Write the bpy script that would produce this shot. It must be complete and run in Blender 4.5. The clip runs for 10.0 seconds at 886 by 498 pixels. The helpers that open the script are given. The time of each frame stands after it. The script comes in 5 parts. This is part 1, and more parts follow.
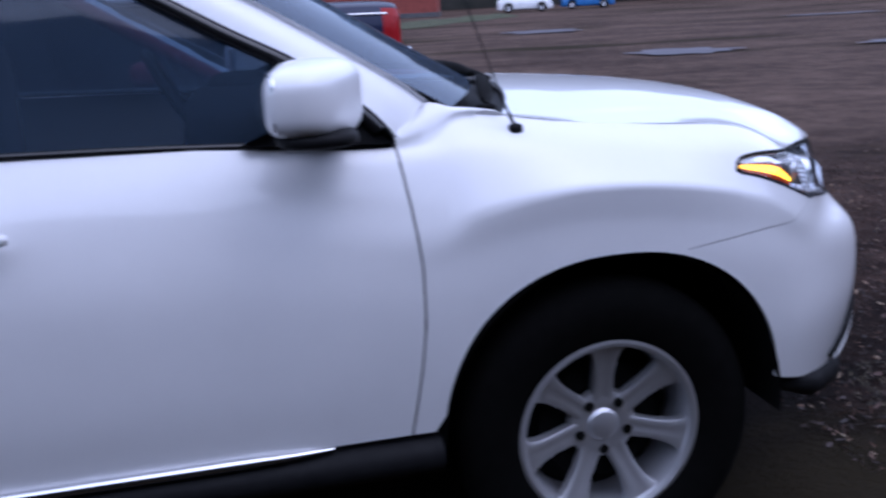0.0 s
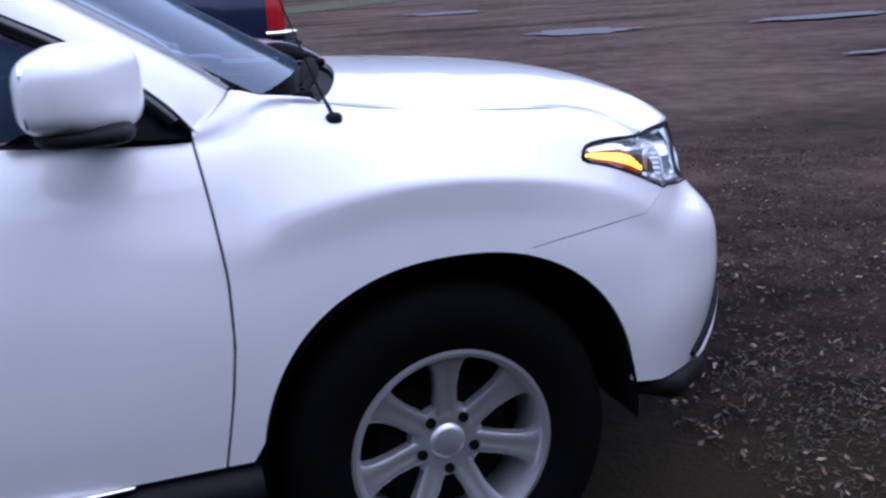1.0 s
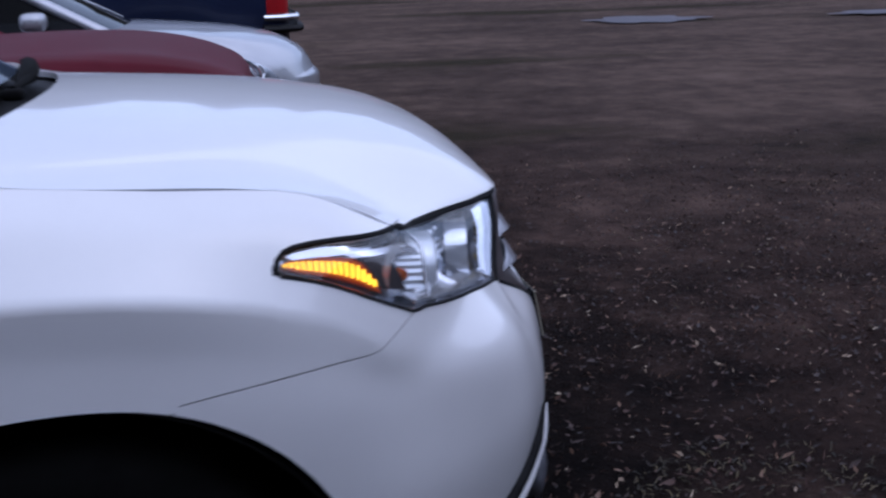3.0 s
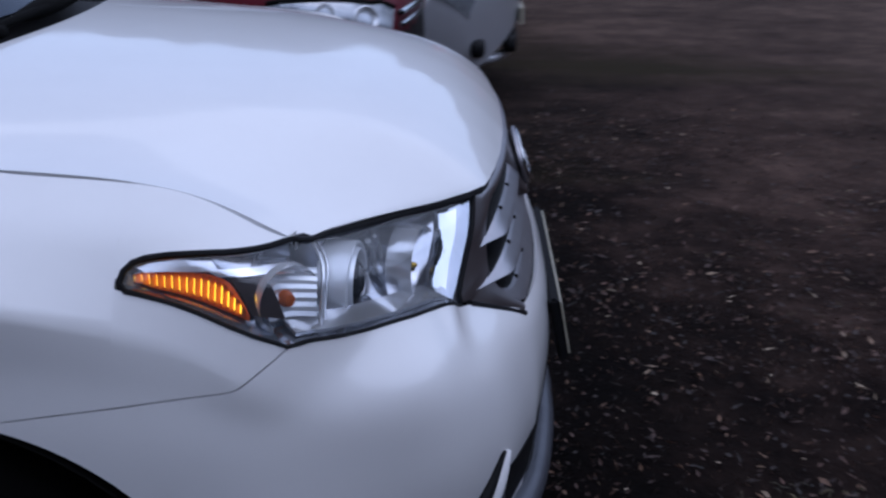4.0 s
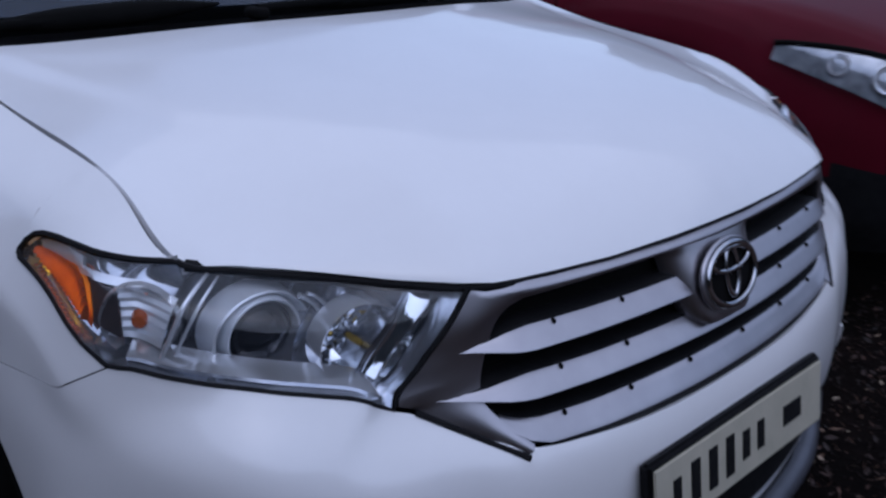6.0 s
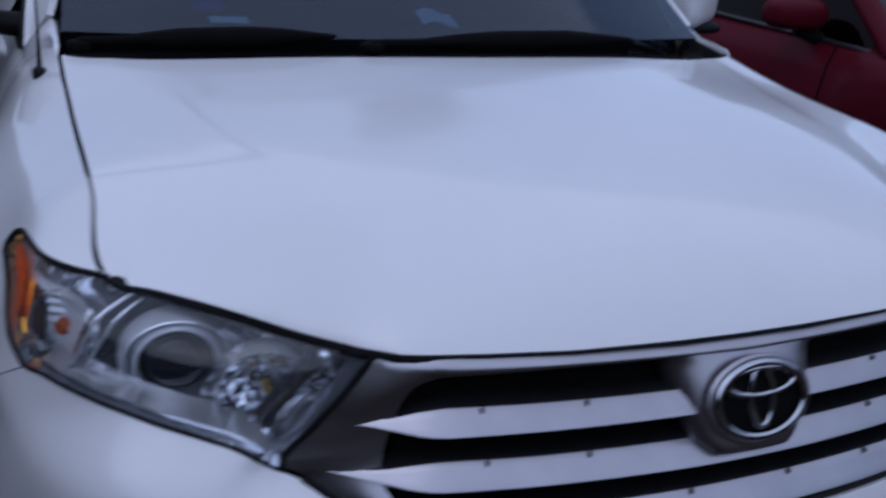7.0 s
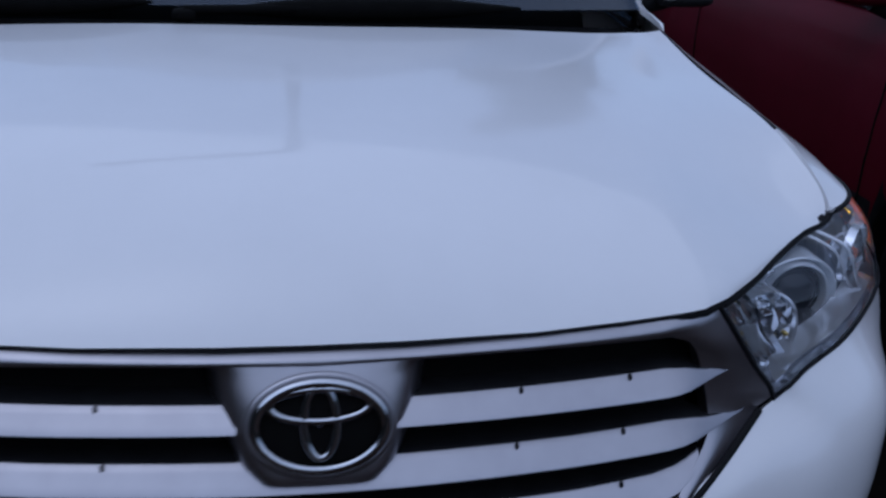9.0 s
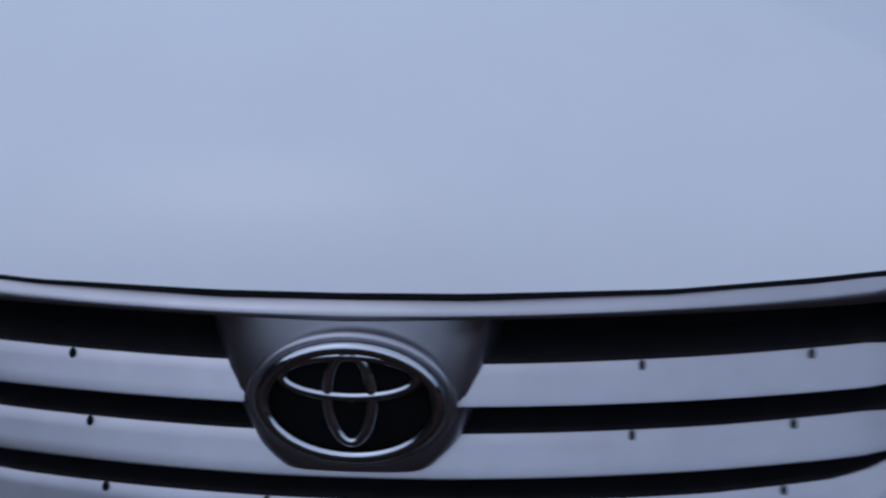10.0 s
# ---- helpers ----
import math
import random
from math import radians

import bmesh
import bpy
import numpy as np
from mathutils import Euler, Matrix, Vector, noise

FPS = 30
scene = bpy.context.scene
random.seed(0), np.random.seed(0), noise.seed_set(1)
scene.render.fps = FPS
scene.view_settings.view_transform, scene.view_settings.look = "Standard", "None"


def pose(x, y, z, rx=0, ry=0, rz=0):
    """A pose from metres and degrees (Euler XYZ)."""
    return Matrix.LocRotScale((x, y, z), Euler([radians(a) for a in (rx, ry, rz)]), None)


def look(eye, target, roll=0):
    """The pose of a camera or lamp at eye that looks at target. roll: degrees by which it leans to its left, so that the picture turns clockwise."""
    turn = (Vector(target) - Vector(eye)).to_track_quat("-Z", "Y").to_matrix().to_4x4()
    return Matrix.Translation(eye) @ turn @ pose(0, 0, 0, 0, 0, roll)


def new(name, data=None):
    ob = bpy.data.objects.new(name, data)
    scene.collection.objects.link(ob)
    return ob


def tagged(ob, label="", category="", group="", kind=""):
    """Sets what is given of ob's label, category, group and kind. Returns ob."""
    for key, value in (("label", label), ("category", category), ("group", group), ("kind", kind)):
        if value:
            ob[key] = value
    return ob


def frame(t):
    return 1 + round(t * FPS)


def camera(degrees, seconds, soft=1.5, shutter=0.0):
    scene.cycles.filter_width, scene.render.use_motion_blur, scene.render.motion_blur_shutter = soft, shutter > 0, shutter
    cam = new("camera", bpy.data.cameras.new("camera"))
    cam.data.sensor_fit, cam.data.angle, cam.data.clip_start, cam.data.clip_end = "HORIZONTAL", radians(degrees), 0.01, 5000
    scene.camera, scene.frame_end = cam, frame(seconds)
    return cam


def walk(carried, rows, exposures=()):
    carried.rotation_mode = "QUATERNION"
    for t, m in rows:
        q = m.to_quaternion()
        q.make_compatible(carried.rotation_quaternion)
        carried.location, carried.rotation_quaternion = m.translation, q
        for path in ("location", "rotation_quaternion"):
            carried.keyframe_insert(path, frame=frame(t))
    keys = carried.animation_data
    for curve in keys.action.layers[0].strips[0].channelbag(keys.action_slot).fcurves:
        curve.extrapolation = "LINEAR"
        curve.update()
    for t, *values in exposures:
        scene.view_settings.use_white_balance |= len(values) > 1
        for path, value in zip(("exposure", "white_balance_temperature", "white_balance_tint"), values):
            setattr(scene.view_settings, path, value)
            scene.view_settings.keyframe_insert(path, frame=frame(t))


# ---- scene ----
cam = camera(48.41, 10.0, soft=2.4, shutter=0.5)
PATH = (
    (0.0, pose(-0.871, -2.909, 1.393, 75.66, 2.64, -14.09)),
    (0.5, pose(-0.737, -2.818, 1.360, 75.12, 3.12, -18.67)),
    (1.0, pose(-0.619, -2.732, 1.365, 74.43, 2.93, -19.33)),
    (1.5, pose(-0.457, -2.645, 1.383, 74.10, 3.49, -16.43)),
    (2.0, pose(-0.282, -2.529, 1.384, 74.29, 3.72, -13.59)),
    (2.5, pose(-0.017, -2.391, 1.391, 74.27, 3.39, -13.78)),
    (3.0, pose(0.245, -2.215, 1.395, 73.40, 1.52, -14.32)),
    (4.5, pose(1.005, -1.841, 1.470, 67.11, 0.23, 13.40)),
    (5.0, pose(1.245, -1.705, 1.455, 69.21, -0.54, 25.72)),
    (5.2, pose(1.325, -1.625, 1.457, 68.92, -1.37, 31.60)),
    (6.3, pose(1.580, -1.195, 1.472, 67.10, -2.75, 53.20)),
    (6.5, pose(1.627, -1.095, 1.475, 66.12, -2.22, 60.93)),
    (7.0, pose(1.708, -0.848, 1.480, 69.33, -4.27, 66.76)),
    (7.5, pose(1.800, -0.645, 1.509, 72.02, -4.41, 68.62)),
    (8.0, pose(1.874, -0.380, 1.492, 70.30, -0.57, 80.20)),
    (8.5, pose(1.895, -0.175, 1.498, 67.57, -0.77, 81.77)),
    (9.0, pose(1.772, -0.029, 1.467, 67.70, -2.34, 81.13)),
    (9.5, pose(1.613, 0.083, 1.454, 63.31, -2.45, 85.84)),
    (10.0, pose(1.407, 0.130, 1.440, 53.52, 1.83, 93.81)),
)
EXPOSURES = ((0.0, 1.53, 5340, 23), (1.0, 1.82, 5430, 22), (2.0, 1.26, 5370, 22), (2.5, 1.06, 5530, 20), (3.0, 1.02, 5480, 20), (4.5, 0.74, 5520, 16), (5.0, 0.72, 5540, 16), (6.5, 0.46, 5400, 18), (7.5, 0.28, 5330, 17), (8.5, 0.25, 5220, 15), (9.5, 0.25, 5260, 12), (10.0, 0.22, 5350, 11))
walk(cam, PATH, EXPOSURES)

# ---------------------------------------------------------------- light
world = bpy.data.worlds.new("overcast_dusk")
scene.world = world
world.use_nodes = True
wn = world.node_tree
sky = wn.nodes.new("ShaderNodeTexSky")
sky.sky_type, sky.sun_disc = "NISHITA", False
sky.sun_elevation, sky.sun_rotation = radians(66), radians(135)
sky.air_density, sky.dust_density, sky.ozone_density = 1.0, 1.0, 4.0
grey = wn.nodes.new("ShaderNodeHueSaturation")      # cloud takes most of the blue away
grey.inputs["Saturation"].default_value = 0.55
wn.links.new(sky.outputs[0], grey.inputs["Color"])
wn.links.new(grey.outputs[0], wn.nodes["Background"].inputs[0])
wn.nodes["Background"].inputs[1].default_value = 0.10

sun_data = bpy.data.lights.new("sun", "SUN")
sun_data.energy, sun_data.angle, sun_data.color = 0.75, radians(148), (1.0, 0.97, 0.94)
sun = new("sun", sun_data)
sun.matrix_world = look((0, 0, 20), (-6, 6, 0))


# ---------------------------------------------------------------- materials
def nodes_of(name):
    m = bpy.data.materials.new(name)
    m.use_nodes = True
    return m, m.node_tree, m.node_tree.nodes["Principled BSDF"]


def noise_node(nt, scale, detail=6, rough=0.6, stretch=None):
    tc = nt.nodes.new("ShaderNodeTexCoord")
    n = nt.nodes.new("ShaderNodeTexNoise")
    n.inputs["Scale"].default_value, n.inputs["Detail"].default_value, n.inputs["Roughness"].default_value = scale, detail, rough
    if stretch:
        mp = nt.nodes.new("ShaderNodeMapping")
        mp.inputs["Scale"].default_value = stretch
        nt.links.new(tc.outputs["Object"], mp.inputs[0])
        nt.links.new(mp.outputs[0], n.inputs["Vector"])
    else:
        nt.links.new(tc.outputs["Object"], n.inputs["Vector"])
    return n


def ramp(nt, src, stops):
    r = nt.nodes.new("ShaderNodeValToRGB")
    els = r.color_ramp.elements
    while len(els) < len(stops):
        els.new(0.5)
    for e, (p, c) in zip(els, stops):
        e.position, e.color = p, (*c, 1)
    nt.links.new(src, r.inputs[0])
    return r


def bump(nt, bsdf, src, strength, dist):
    b = nt.nodes.new("ShaderNodeBump")
    b.inputs["Strength"].default_value, b.inputs["Distance"].default_value = strength, dist
    nt.links.new(src, b.inputs["Height"])
    nt.links.new(b.outputs[0], bsdf.inputs["Normal"])


def surface(name, c1, c2, rough=0.5, rough2=None, metal=0.0, scale=8.0, bumps=0.0, coat=0.0, spec=0.5, bscale=None, bdist=0.002):
    """A two-tone surface with mottled gloss and a fine relief."""
    m, nt, b = nodes_of(name)
    n = noise_node(nt, scale)
    r = ramp(nt, n.outputs["Fac"], ((0.3, c1), (0.72, c2)))
    nt.links.new(r.outputs[0], b.inputs["Base Color"])
    mr = nt.nodes.new("ShaderNodeMapRange")
    mr.inputs["To Min"].default_value, mr.inputs["To Max"].default_value = rough, rough2 if rough2 is not None else rough + 0.1
    n2 = noise_node(nt, scale * 5.3)
    nt.links.new(n2.outputs["Fac"], mr.inputs[0])
    nt.links.new(mr.outputs[0], b.inputs["Roughness"])
    b.inputs["Metallic"].default_value, b.inputs["Coat Weight"].default_value = metal, coat
    b.inputs["Coat Roughness"].default_value = 0.06
    b.inputs["Specular IOR Level"].default_value = spec
    if bumps:
        n3 = noise_node(nt, bscale or scale * 12)
        bump(nt, b, n3.outputs["Fac"], bumps, bdist)
    return m


def car_paint(name, c1, c2, metal=0.0, rough=0.32, coat=0.9, spec=0.5):
    """Lacquered paint with a film of road dust."""
    m, nt, b = nodes_of(name)
    n = noise_node(nt, 2.2, 8, 0.65)
    r = ramp(nt, n.outputs["Fac"], ((0.3, c1), (0.75, c2)))
    nt.links.new(r.outputs[0], b.inputs["Base Color"])
    b.inputs["Metallic"].default_value, b.inputs["Roughness"].default_value = metal, rough
    b.inputs["Specular IOR Level"].default_value = spec
    b.inputs["Coat Weight"].default_value, b.inputs["Coat IOR"].default_value = coat, 1.5
    mr = nt.nodes.new("ShaderNodeMapRange")
    mr.inputs["From Min"].default_value, mr.inputs["From Max"].default_value = 0.35, 0.75
    mr.inputs["To Min"].default_value, mr.inputs["To Max"].default_value = 0.03, 0.11
    n2 = noise_node(nt, 11.0, 8, 0.7)
    nt.links.new(n2.outputs["Fac"], mr.inputs[0])
    nt.links.new(mr.outputs[0], b.inputs["Coat Roughness"])
    return m


def glass(name, tint, gloss=0.02, film=0.0, ior=1.52, haze=(.17, .27, .43)):
    """Thin sheet glass: what is behind it, tinted, under a clear reflection."""
    m = bpy.data.materials.new(name)
    m.use_nodes = True
    nt = m.node_tree
    nt.nodes.remove(nt.nodes["Principled BSDF"])
    tr, gl, mx = (nt.nodes.new(k) for k in ("ShaderNodeBsdfTransparent", "ShaderNodeBsdfGlossy", "ShaderNodeMixShader"))
    fr = nt.nodes.new("ShaderNodeFresnel")
    fr.inputs["IOR"].default_value = ior
    tr.inputs["Color"].default_value = (*tint, 1)
    n = noise_node(nt, 3.0, 7, 0.7)
    mr = nt.nodes.new("ShaderNodeMapRange")
    mr.inputs["To Min"].default_value, mr.inputs["To Max"].default_value = gloss, gloss + 0.05
    nt.links.new(n.outputs["Fac"], mr.inputs[0])
    nt.links.new(mr.outputs[0], gl.inputs["Roughness"])
    nt.links.new(fr.outputs[0], mx.inputs[0])
    nt.links.new(tr.outputs[0], mx.inputs[1])
    nt.links.new(gl.outputs[0], mx.inputs[2])
    out = mx
    if film:
        # a film of dust and damp
        # a diffuse film; its bluish haze stands in for sky reflected in the glass
        df, out = nt.nodes.new("ShaderNodeBsdfDiffuse"), nt.nodes.new("ShaderNodeMixShader")
        df.inputs["Color"].default_value = (*haze, 1)
        mf = nt.nodes.new("ShaderNodeMapRange")
        mf.inputs["To Min"].default_value, mf.inputs["To Max"].default_value = film * .5, film * 1.5
        nt.links.new(n.outputs["Fac"], mf.inputs[0])
        nt.links.new(mf.outputs[0], out.inputs[0])
        nt.links.new(mx.outputs[0], out.inputs[1])
        nt.links.new(df.outputs[0], out.inputs[2])
    nt.links.new(out.outputs[0], nt.nodes["Material Output"].inputs[0])
    return m


WHITE = car_paint("pearl_white_paint", (0.72, 0.72, 0.73), (0.78, 0.78, 0.79))
RED = car_paint("dark_red_paint", (0.064, 0.0035, 0.009), (0.083, 0.0045, 0.013), 0.0, 0.45, 0.03, 0.06)
SILVER = car_paint("silver_paint", (0.38, 0.39, 0.42), (0.44, 0.45, 0.48), 0.55, 0.36)
BLUE = car_paint("navy_paint", (0.008, 0.012, 0.035), (0.012, 0.018, 0.045), 0.2, 0.3, 0.15, 0.2)
CHROME = surface("chrome", (0.72, 0.73, 0.75), (0.8, 0.8, 0.82), 0.06, 0.14, 1.0, 6)
SATIN = surface("satin_silver", (0.36, 0.35, 0.375), (0.43, 0.42, 0.445), 0.29, 0.40, 1.0, 9)
ALLOY = surface("alloy_silver", (0.62, 0.62, 0.64), (0.70, 0.70, 0.72), 0.34, 0.5, 0.85, 14)
BLACK = surface("black_plastic", (0.004, 0.004, 0.005), (0.009, 0.009, 0.010), 0.5, 0.75, 0, 30, 0.15, spec=.15)
GLOSSBLACK = surface("gloss_black", (0.008, 0.008, 0.009), (0.012, 0.012, 0.013), 0.08, 0.2, 0, 10)
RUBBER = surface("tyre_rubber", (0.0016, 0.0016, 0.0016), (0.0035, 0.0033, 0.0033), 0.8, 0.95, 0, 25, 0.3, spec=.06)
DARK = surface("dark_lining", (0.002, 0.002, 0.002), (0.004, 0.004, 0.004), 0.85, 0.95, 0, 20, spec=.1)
CLOTH = surface("seat_cloth", (0.022, 0.020, 0.021), (0.04, 0.035, 0.036), 0.85, 0.95, 0, 60, 0.3)
SCREEN_GLASS = glass("windscreen_glass", (0.22, 0.34, 0.48), 0.05, 0.10, haze=(.14, .22, .36))
SIDE_GLASS = glass("side_glass", (0.44, 0.52, 0.62), 0.03, 0.12)
PAPER = surface("paper", (.60, .66, .64), (.72, .76, .74), .6, .7, 0, 8)
DARK_GLASS = glass("tinted_side_glass", (0.05, 0.06, 0.07), ior=1.18)
PRIVACY = glass("privacy_glass", (0.07, 0.08, 0.09))
LAMP_GLASS = glass("lamp_glass", (0.93, 0.95, 0.98), film=.018, haze=(.50, .60, .76))


# ---------------------------------------------------------------- building helpers
def mesh_data(name, verts, faces, mat, smooth=True):
    me = bpy.data.meshes.new(name)
    me.from_pydata([tuple(v) for v in verts], [], [tuple(f) for f in faces])
    if smooth:
        me.polygons.foreach_set("use_smooth", [True] * len(me.polygons))
    me.materials.append(mat)
    me.update()
    return me


def tidy(me, angle=35, bevel=0.0, segs=2):
    """Outward normals, sharp edges past an angle, and a bevel where it is asked for."""
    bm = bmesh.new()
    bm.from_mesh(me)
    bmesh.ops.remove_doubles(bm, verts=bm.verts, dist=1e-5)
    if bevel:
        es = [e for e in bm.edges if len(e.link_faces) == 2 and e.calc_face_angle(0) > radians(angle)]
        bmesh.ops.bevel(bm, geom=es, offset=bevel, segments=segs, affect="EDGES", clamp_overlap=True)
    bmesh.ops.recalc_face_normals(bm, faces=bm.faces)
    for e in bm.edges:
        e.smooth = len(e.link_faces) != 2 or e.calc_face_angle(0) < radians(angle)
    for f in bm.faces:
        f.smooth = True
    bm.to_mesh(me)
    bm.free()
    return me


def part(name, me, parent, label=""):
    ob = new(name, me)
    ob.parent = parent
    return tagged(ob, label)


def thing(name, label, category, at=(0, 0, 0), group="", kind=""):
    ob = new(name)
    ob.location = at
    ob.empty_display_size = 0.1
    return tagged(ob, label, category, group, kind)


def spline(pts, n):
    """n points, evenly spaced in the parameter, on a smooth curve through pts."""
    p = np.array(pts, float)
    q = np.vstack([2 * p[0] - p[1], p, 2 * p[-1] - p[-2]])
    out = []
    for u in np.linspace(0, len(p) - 1, n):
        i = min(int(u), len(p) - 2)
        t = u - i
        a, b, c, d = q[i], q[i + 1], q[i + 2], q[i + 3]
        out.append(0.5 * (2 * b + (c - a) * t + (2 * a - 5 * b + 4 * c - d) * t * t + (3 * b - a - 3 * c + d) * t ** 3))
    return np.array(out)


def sheet(name, grid, mat, skirt=0.012, side=1, flip=False, sharp=40):
    """A panel from a grid of points [i][j], its rim folded inwards by skirt. side -1 mirrors it to the car's left."""
    g = np.array(grid, float)
    n, m = g.shape[:2]
    du, dv = np.gradient(g, axis=0), np.gradient(g, axis=1)
    nor = np.cross(du, dv)
    nor /= np.maximum(np.linalg.norm(nor, axis=2, keepdims=True), 1e-9)
    if flip:
        nor = -nor
    v = g.reshape(-1, 3).tolist()
    f = [(i * m + j, (i + 1) * m + j, (i + 1) * m + j + 1, i * m + j + 1) for i in range(n - 1) for j in range(m - 1)]
    if flip:
        f = [q[::-1] for q in f]
    if skirt:
        rim = [(i, 0) for i in range(n)] + [(n - 1, j) for j in range(1, m)] + [(i, m - 1) for i in range(n - 2, -1, -1)] + [(0, j) for j in range(m - 2, 0, -1)]
        base = len(v)
        v += [(g[i, j] - nor[i, j] * skirt).tolist() for i, j in rim]
        k = len(rim)
        for a in range(k):
            b = (a + 1) % k
            ia, ib = rim[a][0] * m + rim[a][1], rim[b][0] * m + rim[b][1]
            q = (ib, ia, base + a, base + b)
            f.append(q if flip else q)
    if side < 0:
        v = [(x, -y, z) for x, y, z in v]
        f = [q[::-1] for q in f]
    me = mesh_data(name, v, f, mat)
    bm = bmesh.new()
    bm.from_mesh(me)
    bmesh.ops.remove_doubles(bm, verts=bm.verts, dist=2e-5)
    bmesh.ops.dissolve_degenerate(bm, edges=bm.edges, dist=1e-6)
    for e in bm.edges:
        e.smooth = len(e.link_faces) == 2 and e.calc_face_angle(0) < radians(sharp)
    bm.to_mesh(me)
    bm.free()
    return me


def outward(me, centre=(-1.6, 0, .9)):
    """Turns a pane so that its face looks away from the car's middle."""
    c = Vector(centre)
    if sum((p.center - c).dot(p.normal) * p.area for p in me.polygons) < 0:
        me.flip_normals()
    return me


def sheets(name, grids, mat, skirt=0.012, side=1, flip=False, sharp=40):
    """Several grids that share edges, as one panel."""
    bm = bmesh.new()
    for g in grids:
        me = sheet(name, g, mat, skirt, side, flip, sharp)
        bm.from_mesh(me)
        bpy.data.meshes.remove(me)
    bmesh.ops.remove_doubles(bm, verts=bm.verts, dist=2e-5)
    for e in bm.edges:
        e.smooth = len(e.link_faces) == 2 and e.calc_face_angle(0) < radians(sharp)
    me = bpy.data.meshes.new(name)
    bm.to_mesh(me)
    bm.free()
    me.materials.append(mat)
    return me


def tube(name, pts, radius, mat, sides=10, closed=False, flat=1.0, up=(0, 0, 1), side=1):
    """A bar along pts; radius may vary; flat squeezes it along up."""
    p = [Vector(q) for q in pts]
    n = len(p)
    rad = list(radius) if hasattr(radius, "__len__") else [radius] * n
    v, f = [], []
    for i in range(n):
        a, b = (p[i - 1], p[(i + 1) % n]) if closed else (p[max(i - 1, 0)], p[min(i + 1, n - 1)])
        d = (b - a).normalized()
        s = d.cross(Vector(up))
        s = s.normalized() if s.length > 1e-6 else d.orthogonal().normalized()
        w = s.cross(d).normalized()
        for k in range(sides):
            t = 2 * math.pi * k / sides
            q = p[i] + s * math.cos(t) * rad[i] + w * math.sin(t) * rad[i] * flat
            v.append((q.x, q.y * side, q.z))
    for i in range(n if closed else n - 1):
        for k in range(sides):
            a, b = i * sides, ((i + 1) % n) * sides
            f.append((a + k, a + (k + 1) % sides, b + (k + 1) % sides, b + k))
    if not closed:
        f.append(tuple(range(sides))[::-1])
        f.append(tuple((n - 1) * sides + k for k in range(sides)))
    return tidy(mesh_data(name, v, f, mat), 50)


def lathe(name, profile, mat, seg=48, sharp=35):
    """Turned about the y axis: profile of (radius, y)."""
    v, f = [], []
    m = len(profile)
    for i in range(seg):
        t = 2 * math.pi * i / seg
        v += [(r * math.cos(t), y, r * math.sin(t)) for r, y in profile]
    for i in range(seg):
        a, b = i * m, ((i + 1) % seg) * m
        f += [(a + j, a + j + 1, b + j + 1, b + j) for j in range(m - 1)]
    return tidy(mesh_data(name, v, f, mat), sharp)


def block(name, size, mat, bevel=0.01, segs=2, at=(0, 0, 0), taper=1.0):
    """A box with rounded edges, its top narrowed by taper."""
    sx, sy, sz = (q / 2 for q in size)
    v = [(at[0] + x * sx * (taper if z > 0 else 1), at[1] + y * sy * (taper if z > 0 else 1), at[2] + z * sz) for x in (-1, 1) for y in (-1, 1) for z in (-1, 1)]
    f = [(0, 1, 3, 2), (4, 6, 7, 5), (0, 4, 5, 1), (2, 3, 7, 6), (0, 2, 6, 4), (1, 5, 7, 3)]
    return tidy(mesh_data(name, v, f, mat), 30, bevel, segs)


def pillow(name, size, at, mat, power=4.0, n=20, bend=None):
    """A superellipsoid: a rounded lump of the given half sizes."""
    v, f = [], []
    m = n * 2

    def sp(c):
        return math.copysign(abs(c) ** (2 / power), c)
    for i in range(n + 1):
        a = -math.pi / 2 + math.pi * i / n
        for j in range(m):
            b = 2 * math.pi * j / m
            q = [size[0] * sp(math.cos(a)) * sp(math.cos(b)), size[1] * sp(math.cos(a)) * sp(math.sin(b)), size[2] * sp(math.sin(a))]
            if bend:
                q = bend(*q)
            v.append((q[0] + at[0], q[1] + at[1], q[2] + at[2]))
    for i in range(n):
        for j in range(m):
            f.append((i * m + j, i * m + (j + 1) % m, (i + 1) * m + (j + 1) % m, (i + 1) * m + j))
    return tidy(mesh_data(name, v, f, mat), 60)


def joined(name, meshes, mat=None):
    """Meshes that make up one part."""
    bm = bmesh.new()
    for me in meshes:
        bm.from_mesh(me)
    out = bpy.data.meshes.new(name)
    bm.to_mesh(out)
    bm.free()
    out.materials.append(mat or meshes[0].materials[0])
    for me in meshes:
        bpy.data.meshes.remove(me)
    return out


# ---------------------------------------------------------------- the white car's skin
# x runs to the nose, the front axle is at 0; half-widths are given for the right side.
SECTIONS = []


def section(*pts):
    SECTIONS.append(np.array(pts, float).reshape(-1, 3))


def flank(x, *yz):
    section(*[c for i in range(0, len(yz), 2) for c in (x, yz[i], yz[i + 1])])


section(-3.76, 0, .42, -3.82, 0, .58, -3.83, 0, .72, -3.78, 0, .84, -3.76, 0, .95, -3.74, 0, 1.03, -3.71, 0, 1.12)
section(-3.70, .55, .42, -3.75, .57, .58, -3.75, .57, .72, -3.72, .57, .84, -3.70, .57, .95, -3.68, .56, 1.03, -3.66, .55, 1.12)
section(-3.50, .82, .42, -3.54, .84, .58, -3.54, .84, .72, -3.53, .83, .84, -3.52, .81, .95, -3.51, .78, 1.03, -3.50, .74, 1.12)
flank(-3.22, .89, .42, .905, .58, .91, .74, .905, .86, .885, .97, .85, 1.05, .80, 1.14)
flank(-2.79, .90, .42, .92, .58, .928, .75, .925, .86, .905, .97, .85, 1.06, .80, 1.14)
